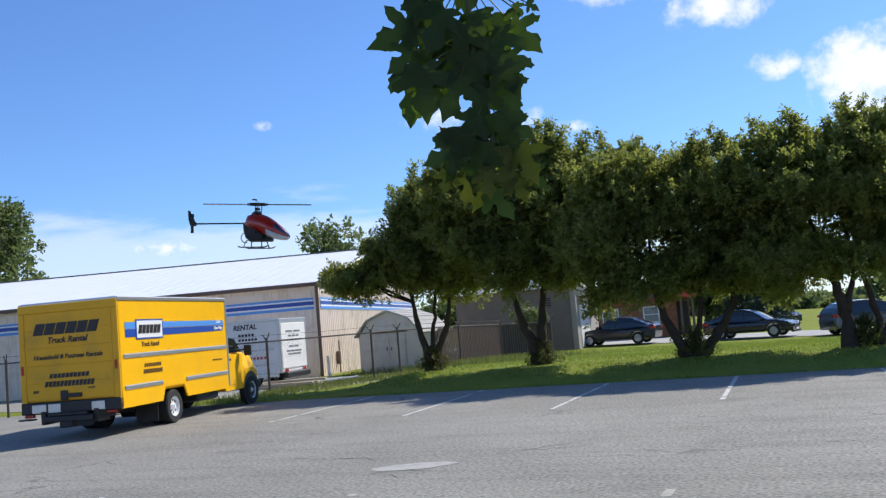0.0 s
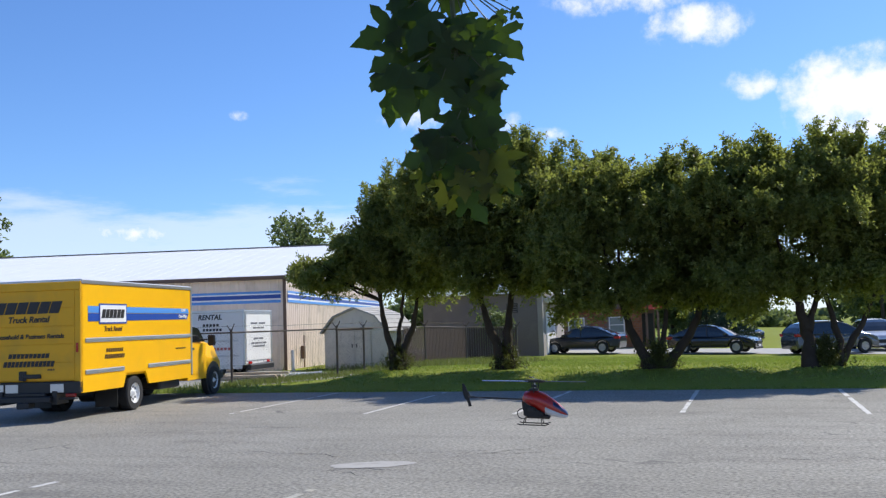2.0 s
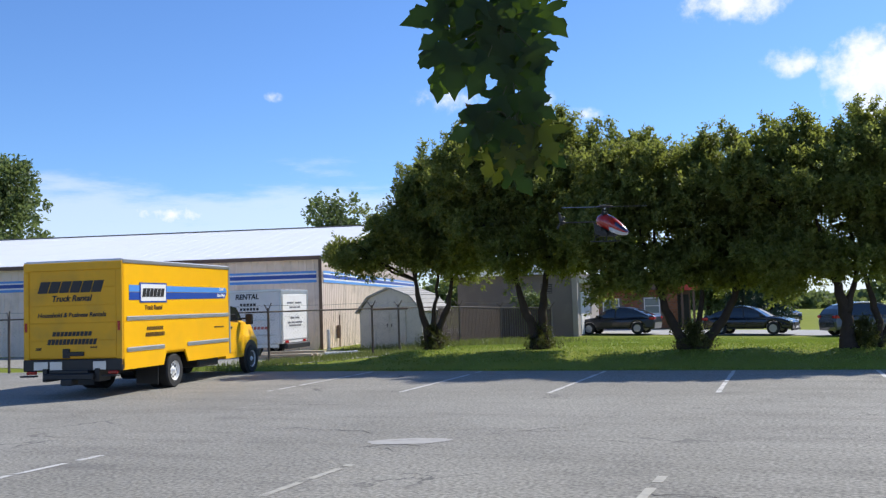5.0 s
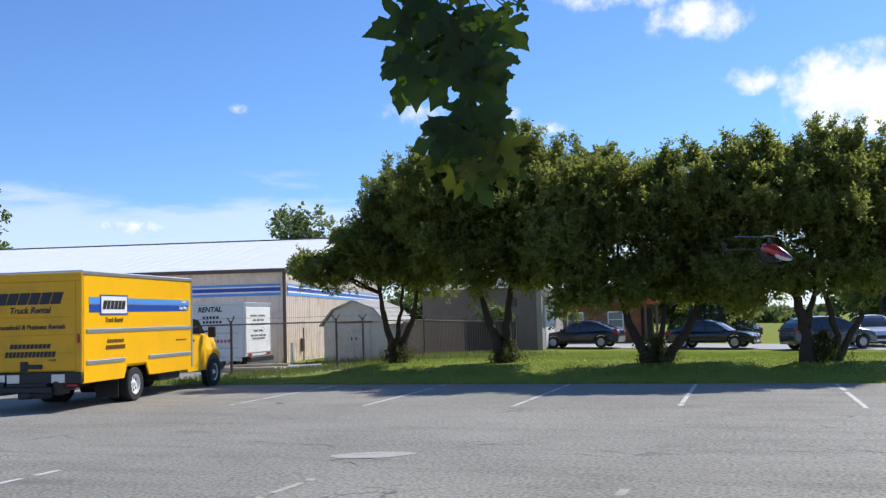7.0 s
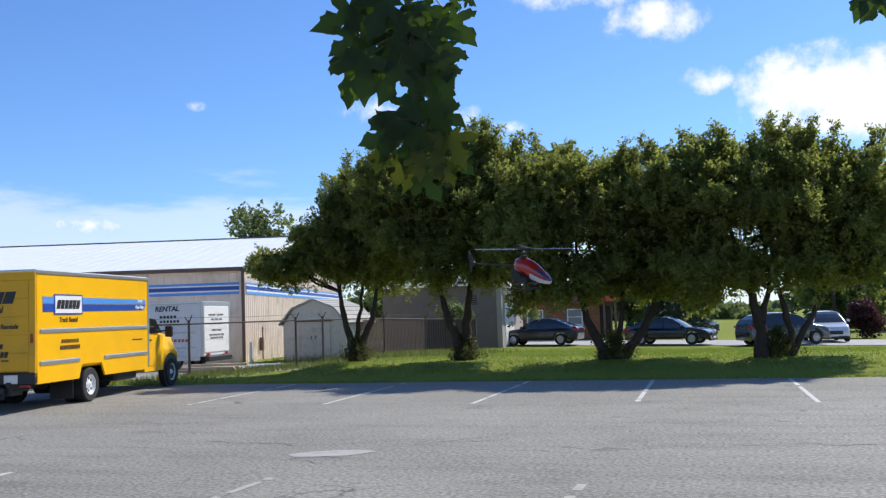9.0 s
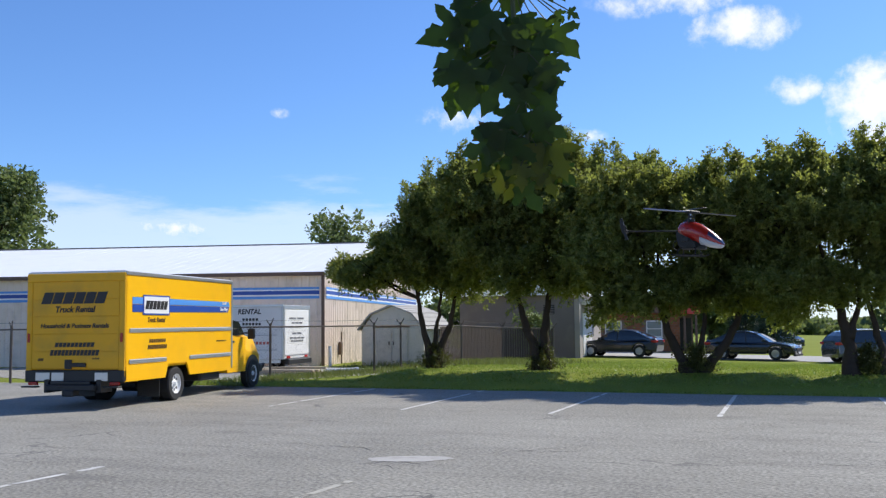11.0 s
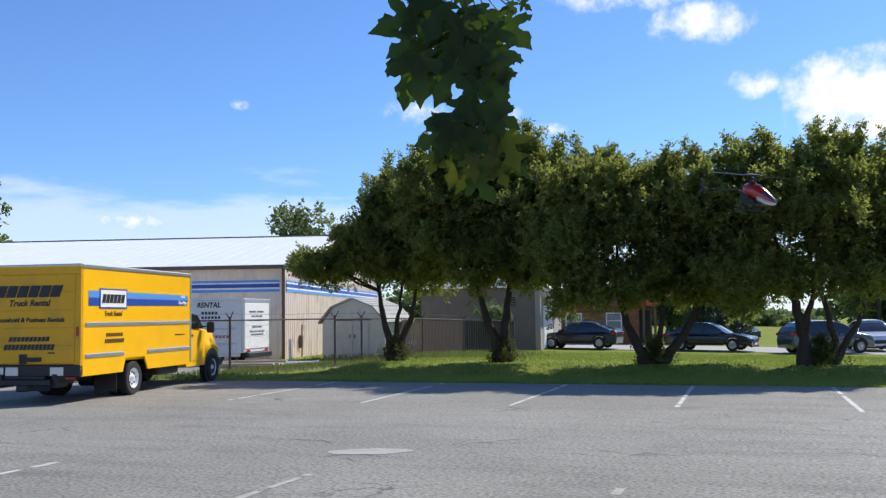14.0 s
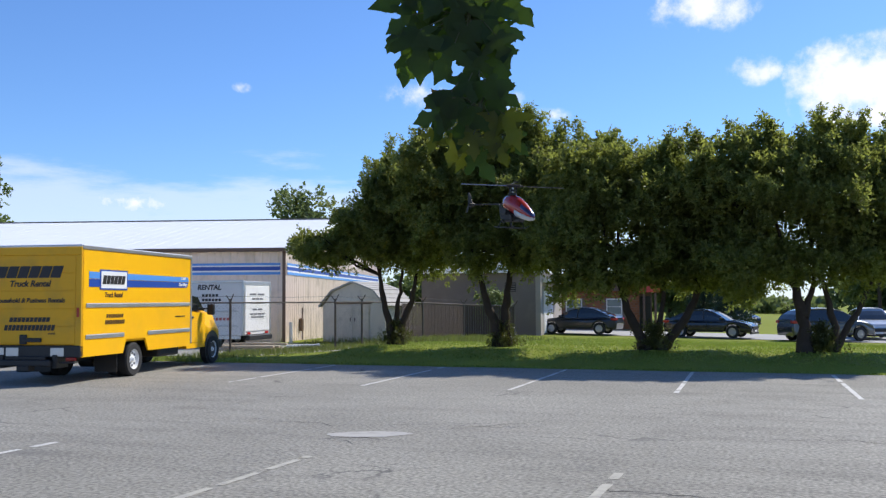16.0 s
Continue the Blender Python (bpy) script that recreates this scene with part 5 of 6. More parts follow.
def build_cars():
    build_car("car", pose(-6.15, 36.6, gz(-6.15, 36.6) + 0.05, 0, 0, 174), "car_slate", "dark slate sedan with alloy wheels parked on the drive")
    build_car("car", pose(0.85, 36.2, gz(0.85, 36.2) + 0.05, 0, 0, -12), "car_black", "glossy black sedan parked on the concrete drive")
    build_car("car", pose(1.1, 56.0, gz(1.1, 56.0) + 0.05, 0, 0, -55), "car_blue", "dark blue small sedan parked further back")
    build_car("car", pose(6.4, 35.2, gz(6.4, 35.2) + 0.05, 0, 0, 30), "car_grey", "grey-green estate car parked on the concrete drive", "wagon")
    build_car("car", pose(8.75, 39.4, gz(8.75, 39.4) + 0.05, 0, 0, -84), "car_silver", "bright silver hatchback parked facing the lawn", "wagon")


# ---------------------------------------------------------------- trees
def shoots_on(clumps, count, rng):
    """Upright young shoots, standing in loose bunches out of the top of the crown."""
    c = np.array(clumps)
    c = c[np.argsort(-(c[:, 2] + c[:, 5]))[: max(3, len(c) // 2)]]
    rows = []
    for _ in range(count):
        k = c[rng.integers(len(c))]
        a, q = rng.random() * 6.283, rng.random() ** 0.5 * 0.8
        foot = np.array([k[0] + math.cos(a) * q * k[3], k[1] + math.sin(a) * q * k[4], k[2] + k[5] * math.sqrt(max(0.05, 1 - q * q)) * 0.8])
        for _ in range(rng.integers(1, 4)):
            p = foot + rng.normal(0, 0.14, 3)
            ln = rng.uniform(0.35, 1.0)
            lean = rng.normal(0, 0.16, 2)
            for s in np.arange(0, ln, 0.045):
                a = rng.random() * 6.283
                rows.append([p[0] + lean[0] * s, p[1] + lean[1] * s, p[2] + s, 0.75 * math.cos(a), 0.75 * math.sin(a), 0.6])
    return np.array(rows)


def build_row_tree(base, clumps, stems, seed, label, bunches=330, size=0.105, size_of=0.82):
    t = thing("crab_apple_tree", pose(base[0], base[1], gz(*base), 0, 0, 20) @ Matrix.Scale(size_of, 4), label, "tree", "row of trees")
    bm = bmesh.new()
    rng = np.random.default_rng(seed)
    for pts, r0 in stems:
        # finer, slightly crooked stems
        fine_pts = []
        for a, b in zip(pts, pts[1:]):
            for k in range(4):
                p = Vector(a).lerp(Vector(b), k / 4)
                fine_pts.append(p + Vector((*rng.normal(0, 0.018, 2), 0)))
        fine_pts.append(Vector(pts[-1]))
        n = len(fine_pts)
        tube(fine_pts, [r0 * (1.35 - 0.85 * i / (n - 1) + 0.45 * max(0, 1 - i / 3)) * rng.uniform(0.92, 1.08) for i in range(n)], 10, bm=bm)
    # limbs reaching from the stems into the lumps
    tips = [Vector(p[-1]) for p, _ in stems] + [Vector(p[-2]) for p, _ in stems]
    for c in clumps:
        tip = min(tips, key=lambda q: (q - Vector(c[:3])).length)
        goal = Vector(c[:3]) + Vector(rng.normal(0, 0.15, 3))
        mid = (tip + goal) / 2 + Vector(rng.normal(0, 0.18, 3))
        tube([tip, mid, goal], [0.06, 0.04, 0.014], 6, bm=bm)
        for _ in range(6):
            d = rng.normal(0, 1, 3)
            d /= np.linalg.norm(d)
            tube([mid, goal + Vector(d * np.array(c[3:6]) * 0.55), goal + Vector(d * np.array(c[3:6]) * 0.95)], [0.022, 0.014, 0.005], 5, bm=bm)
    part("trunk", bm, "bark", t, smooth=True)
    # leaves sit in bunches at the twig ends, each bunch a ragged upright spray, with dark gaps between
    bunches = int(bunches * 0.62)
    heart = tufts_in([(x, y, z, a * 1.04, b * 1.04, c * 1.04) for x, y, z, a, b, c in clumps], bunches, rng, 0.84)
    girth = rng.uniform(0.5, 1.6, (bunches, 1))
    per = 26
    spray = np.repeat(heart, per, 0)
    around = rng.normal(0, 1, (len(spray), 3)) * np.array([0.16, 0.16, 0.15]) * np.repeat(girth, per, 0)
    spray[:, :3] += around
    spray[:, 3:6] = 0.5 * spray[:, 3:6] + around * 2.4 + np.array([0, 0, 0.6])
    spray[:, 3:6] /= np.linalg.norm(spray[:, 3:6], axis=1, keepdims=True)
    inner = tufts_in([(x, y, z, a * 0.85, b * 0.85, c * 0.85) for x, y, z, a, b, c in clumps], bunches * 5, rng, 0.15)
    tufts = np.vstack([spray, inner, shoots_on(clumps, 26, rng)])
    me = leaf_cloud("crown", tufts, rng, size, size * 0.55, 15, 0.2, "leaf")
    tagged(part("crown", me, "leaf", t, "dense dark green foliage"), kind="stuff")
    deep = tufts_in([(x, y, z, a * 0.76, b * 0.76, c * 0.72) for x, y, z, a, b, c in clumps], bunches * 7, rng, 0.2)
    me = leaf_cloud("inner_crown", deep, rng, 0.17, 0.1, 12, 0.25, "leaf")
    tagged(part("inner_crown", me, "leaf", t, "shaded inner foliage"), kind="stuff")
    # suckers round the foot, their shade put into a darker leaf colour
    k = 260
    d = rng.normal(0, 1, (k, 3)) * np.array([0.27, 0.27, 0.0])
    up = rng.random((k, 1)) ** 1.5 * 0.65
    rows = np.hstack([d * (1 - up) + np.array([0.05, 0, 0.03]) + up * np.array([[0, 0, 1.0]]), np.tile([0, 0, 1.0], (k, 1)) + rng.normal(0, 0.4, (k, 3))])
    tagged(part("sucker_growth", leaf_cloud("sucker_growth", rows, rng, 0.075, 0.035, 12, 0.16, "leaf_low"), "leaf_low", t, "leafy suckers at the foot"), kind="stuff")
    return t


def build_row():
    build_row_tree((-5.85, 9.1), [(-2.3, 0, 3.2, 0.9, 0.9, 0.55), (-3.0, 0, 3.4, 0.4, 0.6, 0.5), (-1.3, 0, 3.95, 0.65, 1.0, 0.6), (-0.4, 0, 4.7, 0.8, 1.0, 0.75), (0.2, 0, 5.4, 0.65, 0.9, 0.65),
                                  (0.5, 0.1, 4.2, 1.4, 1.4, 1.1), (1.1, 0, 5.4, 0.9, 1.0, 0.85), (-0.5, -0.2, 3.3, 0.8, 1.0, 0.6), (1.1, -0.1, 3.1, 1.0, 1.1, 0.65), (1.9, 0, 4.4, 1.1, 1.1, 1.0)],
                   [([(-0.05, 0, -0.1), (-0.15, 0, 0.6), (-0.35, 0.05, 1.4), (-0.5, 0, 2.4)], 0.13), ([(0.1, 0, -0.1), (0.3, 0, 0.8), (0.6, 0.05, 1.5), (0.75, 0, 2.4)], 0.12),
                    ([(0.0, 0.1, 0.0), (0.05, 0.1, 0.9), (0.2, 0.2, 1.8), (0.3, 0.2, 2.9)], 0.08)], 11, "bushy crab apple tree with spreading low limbs on lawn", 270)
    build_row_tree((-2.56, 8.5), [(-2.4, 0, 5.4, 1.0, 1.1, 0.9), (-1.2, 0, 5.8, 1.0, 1.1, 0.9), (0, 0, 4.9, 1.8, 1.6, 1.3), (0.9, 0, 6.2, 0.9, 1.0, 0.8), (1.7, 0, 5.6, 0.9, 1.0, 0.8), (-1.9, 0, 3.9, 1.3, 1.2, 0.9),
                                  (1.6, -0.1, 4.2, 1.3, 1.3, 1.0), (-0.5, -0.2, 3.1, 1.3, 1.2, 0.75), (1.3, -0.2, 2.9, 1.0, 1.0, 0.6), (2.4, 0, 3.6, 0.8, 0.9, 0.7), (-0.1, 0.2, 6.4, 0.7, 0.8, 0.5)],
                   [([(-0.05, 0, -0.1), (-0.2, 0, 0.8), (-0.5, 0, 1.5), (-0.75, 0, 2.5)], 0.15), ([(0.1, 0, -0.1), (0.12, 0, 1.0), (0.2, 0.05, 1.8), (0.3, 0, 2.8)], 0.14)], 12,
                   "tall crab apple tree with forked trunk standing on lawn", 350)
    build_row_tree((1.43, 7.76), [(-2.3, 0, 5.0, 1.1, 1.2, 0.9), (-1.2, 0, 5.2, 1.0, 1.1, 0.85), (-0.2, 0, 4.5, 1.5, 1.5, 1.1), (0.3, 0, 5.0, 0.9, 1.0, 0.7), (1.4, 0, 4.7, 1.1, 1.1, 0.8), (2.0, 0, 3.7, 1.4, 1.4, 1.0),
                                  (-2.3, -0.1, 3.5, 1.2, 1.2, 0.9), (-2.2, -0.2, 2.15, 0.8, 0.8, 0.5), (-1.0, -0.2, 2.4, 0.9, 0.9, 0.6), (0.3, -0.1, 2.85, 1.3, 1.3, 0.8), (1.2, -0.2, 2.25, 0.9, 0.9, 0.5), (2.7, -0.2, 2.05, 0.9, 0.8, 0.6), (3.2, 0, 3.1, 0.9, 0.9, 0.9)],
                   [([(-0.2, 0, -0.1), (-0.4, 0, 0.5), (-0.75, 0, 1.2), (-1.0, 0, 2.1)], 0.15), ([(0.1, 0.1, -0.1), (0.2, 0.1, 0.7), (0.35, 0.1, 1.4), (0.4, 0.1, 2.3)], 0.09),
                    ([(0.15, 0, -0.1), (0.55, 0, 0.4), (1.0, 0, 0.95), (1.3, 0, 1.6), (1.55, 0, 2.4)], 0.13)], 13, "wide crab apple tree with three spreading trunks on lawn", 380)
    build_row_tree((5.17, 7.76), [(-2.7, 0, 5.2, 0.85, 0.9, 0.8), (-2.3, 0, 4.4, 1.3, 1.3, 1.1), (-1.3, 0, 5.0, 0.9, 1.0, 0.8), (-0.5, 0, 4.8, 1.2, 1.3, 1.1), (0.5, 0, 5.35, 1.0, 1.0, 0.85), (0.2, 0, 4.3, 1.9, 1.7, 1.3),
                                  (1.7, 0, 4.95, 1.1, 1.1, 1.0), (2.2, 0, 4.0, 1.3, 1.2, 1.0), (-2.0, -0.1, 2.6, 1.2, 1.2, 0.75), (-0.5, 0, 2.4, 1.0, 1.0, 0.55), (1.3, 0, 2.65, 1.1, 1.1, 0.6), (2.7, 0, 2.6, 0.9, 0.8, 0.6), (3.2, 0, 4.6, 1.1, 1.1, 1.1)],
                   [([(-0.4, 0, -0.1), (-0.42, 0, 0.6), (-0.5, 0, 1.3), (-0.75, 0, 2.2)], 0.17), ([(-0.45, 0, 1.0), (-0.25, 0, 1.5), (-0.05, 0, 2.3)], 0.09),
                    ([(0.35, 0, -0.1), (0.45, 0, 0.7), (0.25, 0, 1.5), (0.05, 0, 2.3)], 0.1), ([(0.4, 0.05, 0.0), (0.75, 0, 0.6), (1.2, 0, 1.3), (1.6, 0, 2.2)], 0.09)], 14,
                   "large crab apple tree with several dark trunks on lawn", 400)


def build_far_tree(name, base, height, radius, seed, label, material="leaf_far", count=900, size=0.5, trunk=True, zbase=None):
    z = gz(*base) if zbase is None else zbase
    t = thing(name, pose(base[0], base[1], z), label, "tree", "far trees")
    rng = np.random.default_rng(seed)
    clumps = []
    for k in range(9):
        a = rng.random() * 6.283
        q = rng.uniform(0.1, 0.75)
        hz = rng.uniform(0.38, 0.92)
        s = radius * rng.uniform(0.32, 0.55) * (1.25 - 0.5 * hz)
        clumps.append((math.cos(a) * q * radius * (1.2 - hz * 0.7), math.sin(a) * q * radius * 0.8, hz * height, s, s, s * 0.85))
    clumps.append((0, 0, height * 0.6, radius * 0.6, radius * 0.6, height * 0.28))
    if trunk:
        bm = bmesh.new()
        tube([(0, 0, -0.2), (0.1, 0, height * 0.3), (0, 0.1, height * 0.7)], [radius * 0.09, radius * 0.07, radius * 0.02], 8, bm=bm)
        for c in clumps[:6]:
            tube([(0.1, 0, height * 0.3), Vector(c[:3])], [radius * 0.04, radius * 0.01], 6, bm=bm)
        part("trunk", bm, "bark", t, smooth=True)
    tufts = tufts_in(clumps, count, rng, 0.35)
    tagged(part("crown", leaf_cloud("crown", tufts, rng, size, size * 0.6, 12, size * 2.0, material), material, t), kind="stuff")
    return t


def build_spruce(base, height, radius, seed):
    t = thing("spruce", pose(base[0], base[1], gz(*base)), "dark conical spruce beyond the drive", "tree", "far trees")
    part("trunk", tube([(0, 0, -0.2), (0, 0, height * 0.95)], [0.14, 0.02], 8), "bark", t)
    rng = np.random.default_rng(seed)
    rows = []
    for _ in range(900):
        h = rng.random() ** 1.3
        a = rng.random() * 6.283
        r = radius * (1 - h) * rng.uniform(0.4, 1.05) + 0.05
        rows.append([math.cos(a) * r, math.sin(a) * r, 0.2 + h * height, math.cos(a), math.sin(a), -0.1])
    tagged(part("crown", leaf_cloud("crown", np.array(rows), rng, 0.2, 0.06, 10, 0.35, "leaf_spruce"), "leaf_spruce", t), kind="stuff")


def build_distance():
    build_far_tree("broadleaf_tree", (-59.5, 44.5), 14.8, 5.6, 21, "large broad green tree standing behind the metal building", count=720, size=0.42, zbase=0.0)
    build_far_tree("broadleaf_tree", (-30.8, 50.5), 10.6, 2.8, 22, "green treetop showing above the white roof", count=420, size=0.34, zbase=0.0)
    build_far_tree("broadleaf_tree", (-26.3, 53), 9.3, 1.9, 23, "small green treetop behind the roof", count=260, size=0.34, zbase=0.0)
    build_far_tree("shrub", (-9.3, 30.6), 2.1, 1.0, 61, "green shrub growing behind the slatted fence", "leaf_far", 300, 0.16, False)
    build_spruce((1.3, 49.0), 4.2, 1.3, 31)
    build_spruce((-0.6, 51.5), 3.6, 1.4, 32)
    build_far_tree("plum_bush", (11.3, 44.5), 1.9, 1.25, 33, "rounded dark purple-leaved bush beside the drive", "leaf_plum", 500, 0.16, False)
    k = 0
    for x, y, h, r in ((-4, 62, 5.5, 3.5), (-2.5, 70, 5.0, 3.5), (13.5, 70, 4.6, 4), (16.5, 62, 6.5, 4), (22, 60, 8.0, 4.5), (26, 64, 8.5, 5), (32, 70, 9, 5), (0, 75, 7, 4), (38, 62, 9, 5)):
        k += 1
        build_far_tree("broadleaf_tree", (x, y), h, r, 40 + k, "hazy green tree at the edge of the far field", count=800, size=0.42)
    # far hedge line
    rng = np.random.default_rng(77)
    n = 5200
    x = rng.uniform(-140, 170, n)
    y = 128 + rng.normal(0, 4, n)
    h = (3.6 + 1.7 * np.sin(x * 0.11) + 1.2 * np.sin(x * 0.37 + 1)) * rng.random(n) ** 0.7
    h *= np.where((x > -3) & (x < 11), 0.12, 1.0)   # a gap where the field opens
    rows = np.stack([x, y, h - 0.6, rng.normal(0, 0.4, n), -np.ones(n) * 0.4, np.ones(n) * 0.8], 1)
    me = leaf_cloud("far_woods", rows, rng, 0.9, 0.7, 9, 1.3, "leaf_far")
    tagged(part("far_woods", me, "leaf_far"), "distant belt of green woodland", "woods", kind="stuff")
    # utility poles and wires behind the hall
    for x, y in ((10.9, 58.0),):
        p = thing("utility_pole", pose(x, y, gz(x, y)), "plain wooden utility pole beyond the drive", "pole")
        part("pole", tube([(0, 0, -0.2), (0, 0, 7.4)], [0.14, 0.1], 10), "bark", p)
        part("cross_arm", box(-0.9, -0.06, 6.7, 0.9, 0.06, 6.82, 0.01), "bark", p)


def maple_outline():
    """Half of a five-lobed leaf, mirrored: a unit long from stalk to tip."""
    half = [(0.0, 0.0), (0.08, -0.07), (0.2, -0.1), (0.33, -0.07), (0.3, 0.0), (0.19, 0.07), (0.34, 0.09), (0.43, 0.16), (0.52, 0.17), (0.53, 0.25), (0.63, 0.36), (0.53, 0.36), (0.5, 0.42), (0.42, 0.39),
            (0.34, 0.38), (0.18, 0.31), (0.14, 0.38), (0.17, 0.5), (0.27, 0.58), (0.24, 0.64), (0.2, 0.67), (0.21, 0.76), (0.13, 0.78), (0.09, 0.86), (0.0, 1.02)]
    return half + [(-x, y) for x, y in half[-2:0:-1]]


def build_maple_sprigs():
    pts = maple_outline()

    def leaf_mesh(material, droop, seed):
        rr = random.Random(seed)
        bm = bmesh.new()
        rim = []
        for x, y in pts:
            x, y = x * rr.uniform(0.9, 1.1), y * rr.uniform(0.94, 1.06)
            rim.append(bm.verts.new((x, y, -droop * (abs(x) * 0.55 + y * y * 0.4) + 0.04 * math.sin(5 * x + seed) * y)))
        bm.faces.new(rim)
        bmesh.ops.triangulate(bm, faces=bm.faces[:])
        me = bpy.data.meshes.new("leaf")
        bm.to_mesh(me)
        bm.free()
        me.materials.append(M[material])
        return me

    kinds = [leaf_mesh("maple", 0.25, 1), leaf_mesh("maple", 0.45, 2), leaf_mesh("maple", 0.1, 3), leaf_mesh("maple_pale", 0.3, 4), leaf_mesh("maple_dry", 0.5, 5)]

    def sprig(origin, rows, stem, label):
        # local x right, z up, y away from the viewer
        s = thing("maple_branch", pose(*origin, 0, 0, 20), label, "branch", "maple branches")
        part("twig", tube(stem, [0.005] * (len(stem) - 1) + [0.002], 6), "stalk", s)
        for x, y, z, size, spin, tilt, turn, kind in rows:
            o = new("leaf", kinds[kind])
            o.parent = s
            m = pose(x, y, z) @ pose(0, 0, 0, 0, 0, turn) @ pose(0, 0, 0, 0, spin, 0) @ pose(0, 0, 0, 90 + tilt, 0, 0)
            o.matrix_basis = m @ Matrix.Diagonal((size, size, size, 1))
            near = min(stem, key=lambda q: (Vector(q) - Vector((x, y, z))).length)
            part("stalk", tube([near, ((near[0] + x) / 2, (near[1] + y) / 2, (near[2] + z) / 2 + 0.012), (x, y, z)], 0.0013, 5), "stalk", s)
        return s

    # leaves by whorl, in millimetres: stalk end x and z, tip x and z, kind
    upper = [(-80, 131, -161, 98, 2), (-84, 83, -133, 43, 0), (-88, 44, -115, -48, 1), (97, 122, 146, 65, 0), (88, 70, 97, -6, 1), (108, 158, 117, 135, 2), (130, 158, 152, 145, 2),
             (-20, 150, -60, 70, 0), (40, 150, 55, 60, 1), (10, 120, -10, 30, 0), (-50, 110, -75, 30, 1), (70, 110, 60, 20, 0), (-60, 160, -110, 110, 1)]
    top = [(0, 250, -50, 180, 0), (60, 255, 95, 180, 1), (25, 230, 20, 150, 0), (-40, 215, -90, 160, 1), (85, 215, 120, 165, 0), (20, 300, -20, 215, 1), (45, 300, 75, 220, 0), (-20, 330, -60, 260, 1), (60, 345, 95, 270, 0)]
    middle = [(-4, 25, -42, -48, 0), (58, 21, 97, -54, 1), (20, 60, 30, -30, 2), (-30, 60, -30, 0, 1), (75, 40, 105, -15, 2), (40, 0, 20, -60, 0), (-70, 50, -70, -48, 0)]
    lower = [(22, -46, -22, -94, 0), (53, -50, 80, -125, 1), (80, -63, 122, -92, 2), (-26, -103, -84, -130, 0), (20, -100, -10, -175, 1), (60, -110, 70, -190, 3), (90, -110, 120, -180, 3),
             (-40, -140, -50, -180, 3), (30, -150, 30, -200, 3), (100, -150, 135, -185, 0), (0, -150, -20, -205, 3), (75, -165, 95, -205, 3), (-10, -80, -40, -150, 1)]
    rng = random.Random(8)
    rows = []
    for whorl in (top, upper, middle, lower):
        for x, z, tx, tz, kind in whorl:
            size = math.hypot(tx - x, tz - z) / 1000 * 1.04
            spin = math.degrees(math.atan2(tx - x, tz - z))
            rows.append((x / 1000, rng.uniform(-0.02, 0.02), z / 1000, size, spin, rng.uniform(-14, 14), rng.uniform(-22, 22), kind))
    # further leaves behind the outer ones
    for x, y, z, size, spin, tilt, turn, kind in list(rows):
        for _ in range(1):
            rows.append((x * 0.6 + rng.uniform(-0.03, 0.03), y + rng.uniform(0.0, 0.06), z + rng.uniform(-0.02, 0.03), rng.uniform(0.045, 0.07), 180 + (spin % 360 - 180) * 0.7 + rng.uniform(-35, 35),
                         tilt + rng.uniform(-30, 30), turn + rng.uniform(-40, 40), rng.choice((0, 1, 3, 3, 4) if z < -0.1 else (0, 1, 2))))
    sprig((3.803, -13.996, 1.985), rows, [(0.03, 0.015, 0.62), (0.028, 0.015, 0.4), (0.02, 0.015, 0.2), (0.025, 0.015, 0.08), (0.04, 0.01, -0.03), (0.045, 0.01, -0.1), (0.04, 0.01, -0.15)], "drooping maple twig with large dark green lobed leaves")
    sprig((4.64, -13.85, 2.1), [(0.0, 0, 0.0, 0.07, 200, 0, 0, 2), (0.03, 0, -0.005, 0.08, 215, 5, 0, 0), (0.05, 0.01, 0.03, 0.09, 180, 0, 0, 1), (0.02, 0, 0.05, 0.08, 225, 0, 0, 0)],
          [(0.06, 0.01, 0.5), (0.05, 0.01, 0.2), (0.03, 0.01, 0.03)], "tip of another maple twig with a few leaves")


def build_maple_tree():
    t = thing("maple_tree", pose(1.6, -18.6, 0.0), "large maple overhanging the parking lot with dense shading crown", "tree")
    bm = bmesh.new()
    tube([(0, 0, -0.2), (0.05, 0, 1.5), (0.3, 0.4, 3.0), (0.6, 1.5, 4.8)], [0.32, 0.26, 0.22, 0.14], 12, bm=bm)
    tube([(0.3, 0.4, 3.0), (1.4, 2.4, 3.6), (2.25, 4.5, 3.05), (2.26, 4.65, 2.62)], [0.14, 0.08, 0.03, 0.008], 8, bm=bm)
    tube([(1.4, 2.4, 3.6), (2.5, 3.6, 3.3), (3.1, 4.77, 2.58)], [0.06, 0.03, 0.006], 8, bm=bm)
    tube([(0.6, 1.5, 4.8), (2.2, 5.5, 5.6), (3.2, 8.2, 5.9)], [0.12, 0.08, 0.02], 8, bm=bm)
    tube([(0.6, 1.5, 4.8), (-1.5, 3.0, 6.2), (-3.0, 3.6, 7.2)], [0.12, 0.08, 0.02], 8, bm=bm)
    part("trunk", bm, "bark", t, smooth=True)
    rng = np.random.default_rng(91)
    clumps = [(2.9, 8.2, 5.7, 3.0, 2.4, 1.2), (1.5, 5.5, 6.6, 3.2, 2.6, 1.6), (-1.5, 2.5, 7.0, 3.0, 3.0, 1.8), (1.0, -0.5, 7.0, 3.0, 3.0, 2.0), (3.5, 3.0, 6.4, 2.4, 2.6, 1.6)]
    me = leaf_cloud("crown", tufts_in(clumps, 3600, rng, 0.1), rng, 0.15, 0.14, 8, 0.4, "maple")
    tagged(part("crown", me, "maple", t), kind="stuff")


